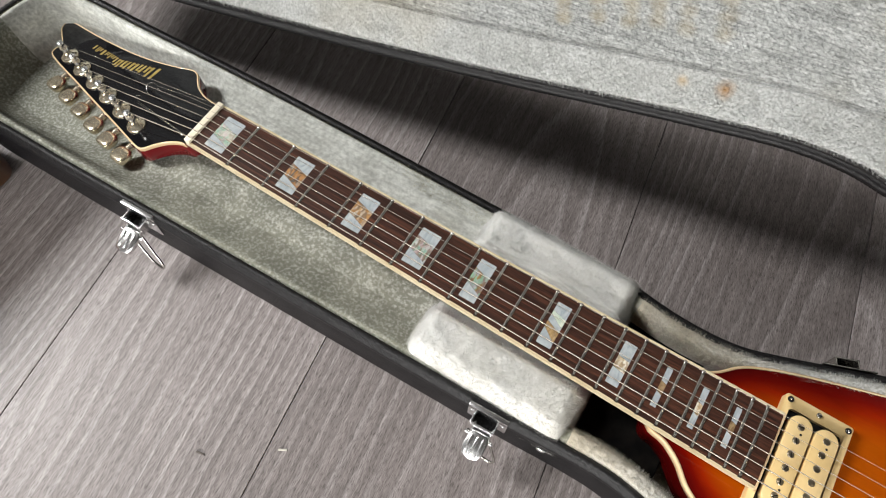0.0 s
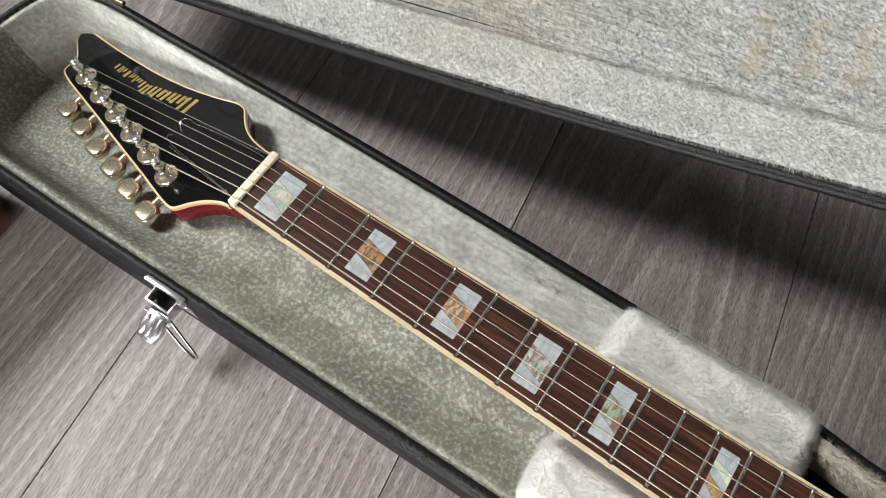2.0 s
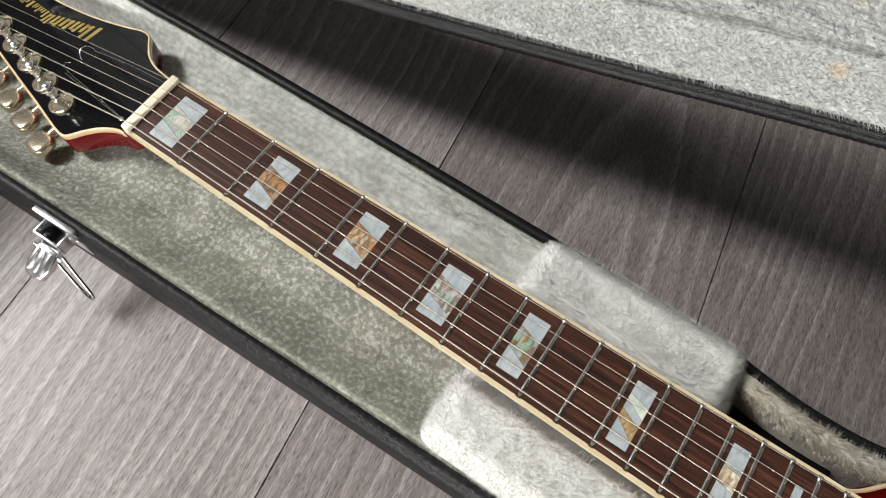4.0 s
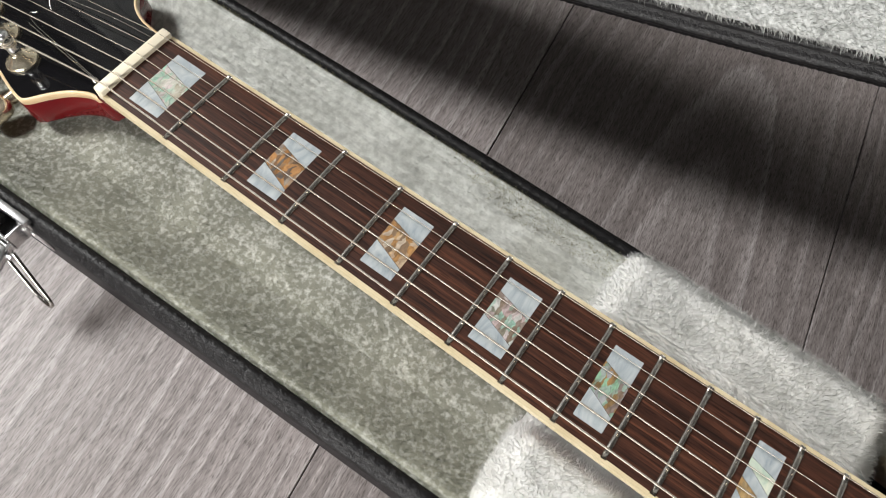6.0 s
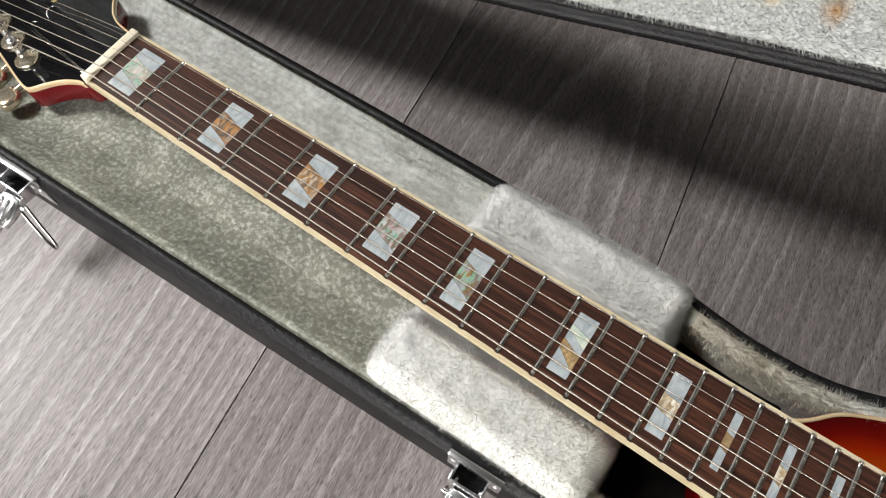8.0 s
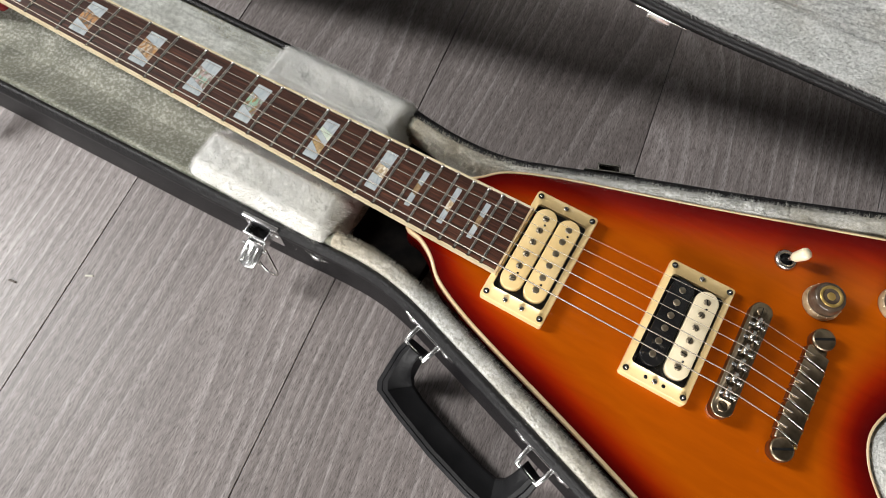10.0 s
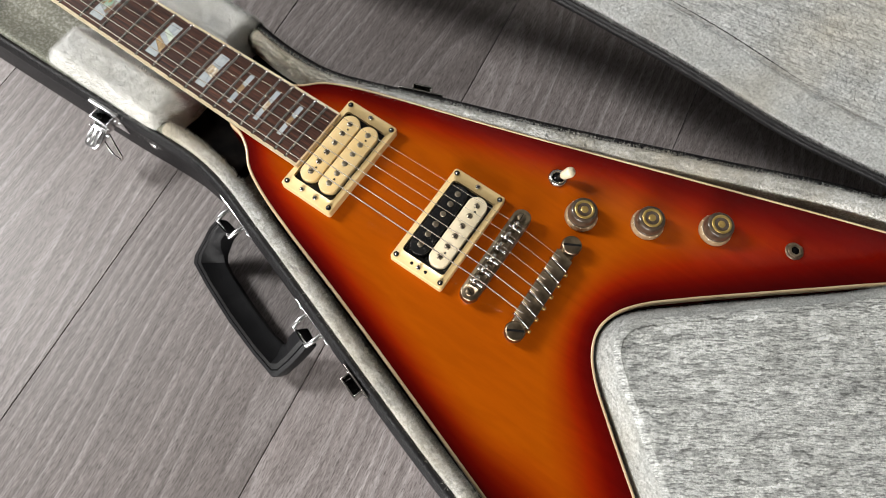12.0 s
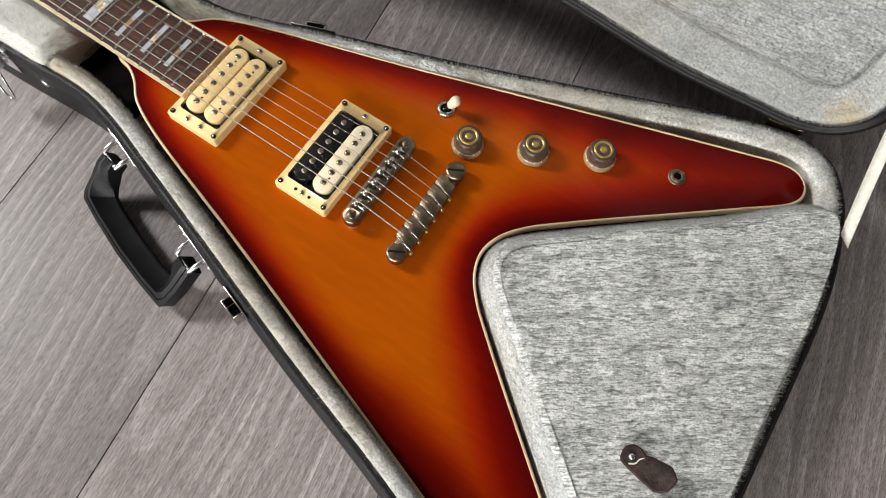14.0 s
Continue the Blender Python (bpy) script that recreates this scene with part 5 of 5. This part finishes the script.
def catch(x, side, wide):
    """A fixed catch plate with an open hook box."""
    t = new("catch_plate")
    t.parent = case
    tagged(t, "dull nickel catch plate")
    t.matrix_basis = wall_frame(x, side)
    part("plate", box((-wide, 0.0, 0.030), (wide, 0.0013, 0.0560), 0.0005), NICKEL, t)
    part("hook_side", box((-0.0085, 0.0013, 0.0380), (-0.0074, 0.0085, 0.0525), 0.0003), NICKEL, t)
    part("hook_side", box((0.0074, 0.0013, 0.0380), (0.0085, 0.0085, 0.0525), 0.0003), NICKEL, t)
    part("hook_front", box((-0.0085, 0.0075, 0.0360), (0.0085, 0.0090, 0.0525), 0.0004), NICKEL, t)
    part("hook_floor", box((-0.0074, 0.0013, 0.0365), (0.0074, 0.0076, 0.0375)), BLACK_PLASTIC, t)
    for dx in (-wide + 0.004, wide - 0.004):
        part("rivet", lathe([(0.0018, 0), (0.0016, 0.0007), (0.0006, 0.0010)], 12, Matrix.Translation((dx, 0.0012, 0.0430)) @ Matrix.Rotation(radians(-90), 4, "X")), NICKEL, t)


catch(0.600, -1, 0.0150)
catch(0.497, 1, 0.0190)
# the latch tongue on the lid, opposite the catch
tongue = new("lid_latch")
tongue.parent = lid
tagged(tongue, "bright chrome latch tongue")
low = LID[LID[:, 1] < 0.12]
i = int(np.argmin(np.abs(low[:, 0] - 0.668)))
d = (low[i + 1] - low[i - 1]) / np.linalg.norm(low[i + 1] - low[i - 1])
m = Matrix.Identity(4)
ex = along * d[0] + rise * d[1]
out = face.cross(ex)
m.col[0][:3], m.col[1][:3], m.col[2][:3] = ex, -out, face
m.col[3][:3] = HINGE_A + along * low[i][0] + rise * low[i][1]
tongue.matrix_basis = m
part("plate", box((-0.020, 0.0014, -0.012), (0.020, 0.0026, -0.0020), 0.0004), CHROME, tongue)
part("tongue", box((-0.010, 0.0020, -0.0050), (0.008, 0.0088, -0.0026), 0.0006), CHROME, tongue)


# carrying handle on two brackets
def rivet(x, z, h=0.0):
    return lathe([(0.0036, h), (0.0032, h + 0.0010), (0.0012, h + 0.0016)], 16, Matrix.Translation((x, 0, z)) @ Matrix.Rotation(radians(-90), 4, "X"))


handle = new("carrying_handle")
handle.parent = case
tagged(handle, "black plastic carrying handle on chrome brackets")
fa, fb = wall_frame(0.4455, -1), wall_frame(0.546, -1)
pa, pb = fa.translation + Vector((0, 0, 0.046)), fb.translation + Vector((0, 0, 0.046))
ex = (pb - pa).normalized()
ey = ex.cross(Vector((0, 0, 1))).normalized()
hm = Matrix.Identity(4)
hm.col[0][:3], hm.col[1][:3], hm.col[2][:3], hm.col[3][:3] = ex, ey, Vector((0, 0, 1)), (pa + pb) / 2
handle.matrix_basis = hm @ Matrix.Rotation(radians(-31), 4, "X")
h2 = (pb - pa).length / 2
# stations along the grip: its outer and inner edge, how hollow it is, how far it is lifted
STATIONS = [((-0.0092, 0.0115), (0.0062, 0.0115), 0.0, 0.0075), ((-0.0100, 0.0205), (0.0066, 0.0195), 0.0, 0.0070), ((-0.0088, 0.0340), (0.0072, 0.0265), 0.25, 0.0030),
            ((-0.0070, 0.0462), (0.0085, 0.0305), 0.8, 0.0006), ((-0.0030, 0.0515), (0.0125, 0.0340), 1.0, 0.0), ((0.0200, 0.0536), (0.0240, 0.0358), 1.0, 0.0004)]
grip = [((u - h2 - 0.0012, a + 0.0068 * min(1, hollow + 0.2)), (w - h2 - 0.001, b + 0.0055 * hollow), hollow, up) for (u, a), (w, b), hollow, up in STATIONS]
grip += [((0.0, 0.0618), (0.0, 0.0420), 1.0, 0.0006)] + [((-u, a), (-w, b), hollow, up) for (u, a), (w, b), hollow, up in grip[::-1]]
bm, rings = bmesh.new(), []
for (u, a), (w, b), hollow, up in grip:
    # across the grip: share of the way from the outer to the inner edge, and height
    section = [(0.0, -0.0125), (0.0, -0.0022), (0.05, -0.0006), (0.22, 0.0004), (0.25, -0.0004), (0.28, 0.0008), (0.46, 0.0024), (0.50, 0.0020 - 0.0012 * hollow), (0.66, 0.0022 - 0.0072 * hollow),
               (0.93, 0.0018 - 0.0106 * hollow), (1.0, 0.0008 - 0.0112 * hollow), (1.0, -0.0140), (0.94, -0.0148), (0.06, -0.0134)]
    rings.append([bm.verts.new((u + (w - u) * k, a + (b - a) * k, up + h)) for k, h in section])
n = len(rings[0])
for a, b in zip(rings, rings[1:]):
    for k in range(n):
        bm.faces.new((a[k], a[(k + 1) % n], b[(k + 1) % n], b[k]))
bm.faces.new(rings[0][::-1])
bm.faces.new(rings[-1])
bmesh.ops.recalc_face_normals(bm, faces=bm.faces[:])
part("grip", smooth_by_angle(bm, 33), HANDLE_BLACK, handle, "moulded black plastic grip")
for fr in (fa, fb):
    br = new("bracket")
    br.parent = case
    tagged(br, "chrome handle bracket riveted to the wall")
    br.matrix_basis = fr
    part("strip", box((-0.024, 0.0, 0.0455), (0.024, 0.0016, 0.0520), 0.0006), CHROME, br)
    for dx in (-0.017, 0.017):
        part("rivet", rivet(dx, 0.0487, 0.0012), CHROME, br)
    for dx in (-0.0098, 0.0098):
        part("loop", tube([tuple(p) for p in spline([(dx, 0.001, 0.0480), (dx, 0.0060, 0.0482), (dx * 0.98, 0.0105, 0.0472), (dx * 0.9, 0.0145, 0.0450)], 0.002)], 0.0020, 8), CHROME, br)
    part("pin", tube([(-0.0088, 0.0144, 0.0450), (0.0088, 0.0144, 0.0450)], 0.0013, 8), CHROME, br)
# single rivet in the wall where the neck box widens
part("wall_rivet", rivet(0, 0.034), CHROME, case, m=wall_frame(0.338, -1))

# hinges
for u in (-0.024, 1.060):
    hinge = new("hinge")
    hinge.parent = case
    tagged(hinge, "dark metal hinge")
    c = HINGE_A + along * u
    m = Matrix.Identity(4)
    m.col[0][:3], m.col[1][:3], m.col[2][:3], m.col[3][:3] = along, across, Vector((0, 0, 1)), c
    hinge.matrix_basis = m
    part("barrel", tube([(-0.014, 0.003, -0.001), (0.014, 0.003, -0.001)], 0.0018, 10), AGED, hinge)
    part("leaf", box((-0.014, 0.0010, -0.010), (0.014, 0.0022, -0.001), 0.0003), AGED, hinge)

# the stay strap from the end of the base up to the lid
s0 = Vector((0.9500, 0.1600, 0.0560))
s1 = Vector(lid_place(np.array([[1.108, 0.105]]), np.array([-0.010]))[0])
way, wide = (s1 - s0).normalized(), Vector((0.72, -0.69, 0.0)).normalized() * 0.0062
thick = way.cross(wide).normalized() * 0.0006
verts, n = [], 16
for i in range(n + 1):
    s = i / n
    p = s0.lerp(s1, s) + Vector((0, 0, -0.004 * math.sin(math.pi * s)))
    verts += [p - wide - thick, p + wide - thick, p + wide + thick, p - wide + thick]
fs = [(4 * i + k, 4 * i + (k + 1) % 4, 4 * i + 4 + (k + 1) % 4, 4 * i + 4 + k) for i in range(n) for k in range(4)] + [(0, 1, 2, 3), (4 * n + 3, 4 * n + 2, 4 * n + 1, 4 * n)]
part("stay_strap", mesh("strap", verts, fs, True), STRAP, case, "off-white webbing stay strap")

# leather pull tab studded to the pad
tab = new("pull_tab")
tab.parent = case
tagged(tab, "dark brown leather pull tab with a bright stud")
tab.matrix_basis = Matrix.Translation((0.8850, -0.0745, 0.0640)) @ Matrix.Rotation(radians(-12), 4, "Z")
shape = [(-0.0075, -0.002), (-0.005, -0.0068), (0.000, -0.0080), (0.0050, -0.0084), (0.0085, -0.0088), (0.0160, -0.0094), (0.0212, -0.0098), (0.0222, -0.0095), (0.0252, -0.0066), (0.0274, -0.0042), (0.0278, -0.0034), (0.0276, 0.0000),
         (0.0274, 0.0046), (0.0270, 0.0054), (0.0240, 0.0080), (0.0208, 0.0104), (0.0200, 0.0106), (0.0150, 0.0096), (0.0085, 0.0080), (0.0045, 0.0062), (0.001, 0.0076), (-0.005, 0.0065), (-0.0078, 0.002)]
tab_line = spline(shape, 0.0010, closed=True)


def tab_place(q, h):
    return np.c_[q, h + 0.0125 * np.clip((q[:, 0] + 0.002) / 0.03, 0, 1) ** 1.3 + 0.0012 * np.sin(q[:, 1] * 260)]


v, f = sweep(tab_line, [(0.0004, 0.0), (0.0, 0.0008), (0.0002, 0.0020), (0.0010, 0.0026)], tab_place)
q, b, bf = filled(tab_line + inward(tab_line) * 0.0010, tab_place, 0.0026, 0.003)
q, b2, bf2 = filled(tab_line + inward(tab_line) * 0.0004, tab_place, 0.0, 0.004)
part("tongue", mesh("tongue", np.concatenate([v, b, b2]), f + [tuple(i + len(v) for i in t) for t in bf] + [tuple(i + len(v) + len(b) for i in t[::-1]) for t in bf2], True), LEATHER, tab, "cracked brown leather")
part("stud", lathe([(0.0026, 0.0024), (0.0024, 0.0036), (0.0014, 0.0046), (0.0004, 0.0048)], 16, Matrix.Translation((-0.001, -0.0008, 0.0))), CHROME, tab)
part("thread", tube([tuple(p) for p in spline([(0.000, -0.006, 0.0034), (0.003, -0.003, 0.0044), (0.0035, 0.001, 0.0046), (0.006, 0.005, 0.0052), (0.007, 0.008, 0.0050)], 0.001)], 0.0005, 6), STRAP, tab, "frayed pale thread")

# ---- a varnished wooden foot of furniture beside the head of the case ----
foot = tagged(new("furniture_foot"), "varnished brown wooden furniture foot standing on the floor", "furniture foot")
part("post", prism(rounded(-0.235, -0.156, -0.340, -0.0945, 0.014, 8), 0.006, 0.115, 0.008), BROWN_WOOD, foot)
part("glide", prism(rounded(-0.228, -0.162, -0.334, -0.100, 0.010, 6), 0.0, 0.0064, 0.001), BLACK_PLASTIC, foot)
# specks on the floor
for i, (x, y, a) in enumerate(((0.1797, -0.1635, 0.5), (0.470, -0.330, 1.4), (0.130, -0.197, 0.2))):
    tagged(part("crumb", box((-0.0032, -0.0008, 0), (0.0032, 0.0008, 0.0010), 0.0004), STRAP if i < 2 else CRUMB, m=Matrix.Translation((x, y, 0.0)) @ Matrix.Rotation(a, 4, "Z")),
                   "tiny pale crumb on the floor" if i < 2 else "tiny dark crumb on the floor", "crumb", "crumbs on the floor")


# ---- the pile of the plush: one blade for each tuft ----
def cells(a, b, seed):
    """Smooth noise between 0 and 1 over two coordinates."""
    g = np.random.default_rng(seed + 100).random((256, 256))
    i, j = np.floor(a).astype(int), np.floor(b).astype(int)
    u, v = a - i, b - j
    u, v = u * u * (3 - 2 * u), v * v * (3 - 2 * v)

    def at(x, y):
        return g[x % 256, y % 256]
    return (at(i, j) * (1 - u) + at(i + 1, j) * u) * (1 - v) + (at(i, j + 1) * (1 - u) + at(i + 1, j + 1) * u) * v


def pile(name, ob, mat, parent, per_mm2, tall, wide, lean, wild, seed, keep=None, label="", rows=None, tuft=0.004, flat=0.0):
    me = ob.data
    me.calc_loop_triangles()
    co = np.empty(len(me.vertices) * 3, np.float32)
    me.vertices.foreach_get("co", co)
    nv = np.empty(len(me.vertices) * 3, np.float32)
    me.vertices.foreach_get("normal", nv)
    co, nv = co.reshape(-1, 3).astype(float), nv.reshape(-1, 3).astype(float)
    tri = np.empty(len(me.loop_triangles) * 3, np.int32)
    me.loop_triangles.foreach_get("vertices", tri)
    tri = tri.reshape(-1, 3)
    if keep is not None:
        tri = tri[keep(co[tri].mean(1))]
    area = 0.5 * np.linalg.norm(np.cross(co[tri[:, 1]] - co[tri[:, 0]], co[tri[:, 2]] - co[tri[:, 0]]), axis=1)
    if "lie" not in me.attributes:
        me.attributes.new("lie", "FLOAT_VECTOR", "POINT").data.foreach_set("vector", nv.astype(np.float32).ravel())
    rng = np.random.default_rng(seed)
    n = int(area.sum() * 1e6 * per_mm2)
    pick = rng.choice(len(tri), n, p=area / area.sum())
    u, v = rng.random(n), rng.random(n)
    flip = u + v > 1
    u[flip], v[flip] = 1 - u[flip], 1 - v[flip]
    w = np.stack([1 - u - v, u, v], 1)[:, :, None]
    p = (co[tri[pick]] * w).sum(1)
    nrm = (nv[tri[pick]] * w).sum(1)
    nrm /= np.linalg.norm(nrm, axis=1)[:, None] + 1e-9
    # tufts bend together: slow waves turn the lean
    wave = np.sin(p[:, 0] * 70 + 3 * np.sin(p[:, 1] * 55 + seed)) + np.sin(p[:, 1] * 95 + p[:, 2] * 60 + 2 * np.sin(p[:, 0] * 40))
    bend = np.array(lean)[None, :] * (0.9 + 0.1 * wave[:, None]) + wild * rng.normal(size=(n, 3))
    # neighbours lean together in small tufts
    a, b = p[:, 0] / tuft + 40, (p[:, 1] + 0.7 * p[:, 2]) / tuft + 90
    bend += 0.9 * np.stack([cells(a, b, seed) - 0.5, cells(a, b, seed + 31) - 0.5, 0 * a], 1)
    bend -= nrm * (bend * nrm).sum(1)[:, None]
    length = tall * (0.55 + 0.75 * rng.random(n)) * (1 + 0.05 * wave)
    if rows is not None:
        # combed rows: ridges of longer pile with shorter pile between them
        a = np.radians(rows)
        s, t = p[:, 0] * np.cos(a) + p[:, 1] * np.sin(a), p[:, 1] * np.cos(a) - p[:, 0] * np.sin(a)
        length *= 0.62 + 0.50 * cells(s * 100 + 60, (t + 0.3 * p[:, 2]) * 560 + 60, seed) + 0.22 * cells(s * 14 + 60, t * 120 + 60, seed + 9)
    way = nrm + bend
    way /= np.linalg.norm(way, axis=1)[:, None]
    tip = p + way * length[:, None]
    side = np.cross(way, nrm + 0.35 * rng.normal(size=(n, 3)))      # the flat of each blade looks off the cloth
    side /= np.linalg.norm(side, axis=1)[:, None] + 1e-9
    half = side * (wide * (0.6 + 0.8 * rng.random(n)))[:, None] / 2
    foot = p - nrm * 0.0008
    turned = (np.cross(2 * half, tip - foot) * nrm).sum(1) < 0
    half[turned] *= -1
    verts = np.stack([foot - half, foot + half, tip], 1).reshape(-1, 3)
    out = bpy.data.meshes.new(name)
    out.vertices.add(3 * n)
    out.vertices.foreach_set("co", verts.astype(np.float32).ravel())
    out.loops.add(3 * n)
    out.loops.foreach_set("vertex_index", np.arange(3 * n, dtype=np.int32))
    out.polygons.add(n)
    out.polygons.foreach_set("loop_start", np.arange(0, 3 * n, 3, dtype=np.int32))
    out.update()
    soft = nrm * (1 - flat) + np.array((0, 0, flat)) + 0.5 * way + 0.25 * rng.normal(size=(n, 3))
    soft /= np.linalg.norm(soft, axis=1)[:, None]
    out.attributes.new("lie", "FLOAT_VECTOR", "POINT").data.foreach_set("vector", np.repeat(soft, 3, axis=0).astype(np.float32).ravel())
    return tagged(part(name, out, mat, parent, label), kind="stuff")


def facing_up(me_ob):
    """Turn a lining's faces so that its normals point off the cloth, to the inside."""
    bm = bmesh.new()
    bm.from_mesh(me_ob.data)
    bmesh.ops.recalc_face_normals(bm, faces=bm.faces[:])
    axis = face if me_ob is lid_lining else Vector((0, 0, 1))
    left = set(bm.faces)
    while left:                                   # each connected sheet by itself
        sheet, todo = [], [left.pop()]
        while todo:
            f = todo.pop()
            sheet.append(f)
            for e in f.edges:
                for g in e.link_faces:
                    if g in left:
                        left.discard(g)
                        todo.append(g)
        if sum(f.normal.dot(axis) * f.calc_area() for f in sheet) < 0:
            bmesh.ops.reverse_faces(bm, faces=sheet)
    bm.to_mesh(me_ob.data)
    bm.free()


for ob in (side_lining, floor_lining, neck_rest, wedge_pad, lid_lining):
    facing_up(ob)
# the narrow trim round the body lies flat: its pile is lit as one level strip
co = np.array([tuple(v_.co) for v_ in side_lining.data.vertices])
up = np.array([tuple(v_.normal) for v_ in side_lining.data.vertices])
body_side = (co[:, 0] > 0.35) & (co[:, 2] > 0.050)
up[body_side] = 0.3 * up[body_side] + np.array((0, 0, 0.7))
side_lining.data.attributes.new("lie", "FLOAT_VECTOR", "POINT").data.foreach_set("vector", up.astype(np.float32).ravel())
pile("plush_nap", side_lining, PLUSH_SHEEN, side_lining, 2.0, 0.0012, 0.00036, (0.55, 0.15, 0.0), 0.40, 1, lambda c: (c[:, 0] < 0.35) & (c[:, 1] >= 0) & (edge_distance(c[:, :2], OUTLINE) + 0.012 * np.clip((c[:, 0] - 0.17) / -0.05, 0, 1) > 0.0200))
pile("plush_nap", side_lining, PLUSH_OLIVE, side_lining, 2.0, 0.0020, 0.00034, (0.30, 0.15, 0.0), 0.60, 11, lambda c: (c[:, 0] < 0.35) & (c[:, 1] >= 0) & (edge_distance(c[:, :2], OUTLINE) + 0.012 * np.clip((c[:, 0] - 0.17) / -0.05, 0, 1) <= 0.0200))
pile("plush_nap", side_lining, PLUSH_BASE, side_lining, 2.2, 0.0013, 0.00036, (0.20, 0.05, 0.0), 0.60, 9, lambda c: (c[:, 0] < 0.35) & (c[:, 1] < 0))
pile("plush_nap", side_lining, PLUSH_TRIM, side_lining, 2.0, 0.0040, 0.00036, (0.15, 0.10, 0.0), 0.75, 6, lambda c: (c[:, 0] >= 0.35) & (c[:, 2] > 0.050) & (edge_distance(c[:, :2], OUTLINE) > 0.0085), tuft=0.004, flat=0.90)
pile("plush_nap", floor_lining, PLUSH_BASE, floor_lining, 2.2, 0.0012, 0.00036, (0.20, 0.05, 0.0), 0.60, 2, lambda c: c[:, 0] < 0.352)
pile("plush_nap", neck_rest, PLUSH_WHITE, neck_rest, 2.2, 0.0034, 0.00029, (0.15, 0.10, 0.0), 0.85, 3, lambda c: c[:, 2] > 0.034, tuft=0.003, flat=0.75)
pile("plush_nap", wedge_pad, PLUSH_PAD, wedge_pad, 2.4, 0.0015, 0.00038, (0.80, 0.52, 0.0), 0.40, 4, lambda c: (c[:, 2] > 0.04) & ~pad_band(c) & (edge_distance(c[:, :2], OUTLINE) > 0.0095), rows=33, tuft=0.003, flat=0.5)
pile("plush_nap", wedge_pad, PLUSH_EDGE, wedge_pad, 2.6, 0.0018, 0.00040, (0.45, 0.10, 0.0), 0.50, 10, lambda c: (c[:, 2] > 0.04) & pad_band(c), tuft=0.003)
pile("plush_nap", lid_lining, PLUSH_LID, lid_lining, 1.5, 0.0028, 0.00046, tuple(along * 1.5), 0.60, 5, lambda c: (c[:, 2] < 0.34) & (lid_inset(c) > 0.0385))
pile("plush_nap", lid_lining, PLUSH_EDGE, lid_lining, 2.2, 0.0032, 0.00042, tuple(along * 1.2), 0.75, 8, lambda c: (c[:, 2] < 0.34) & (lid_inset(c) < 0.0370))
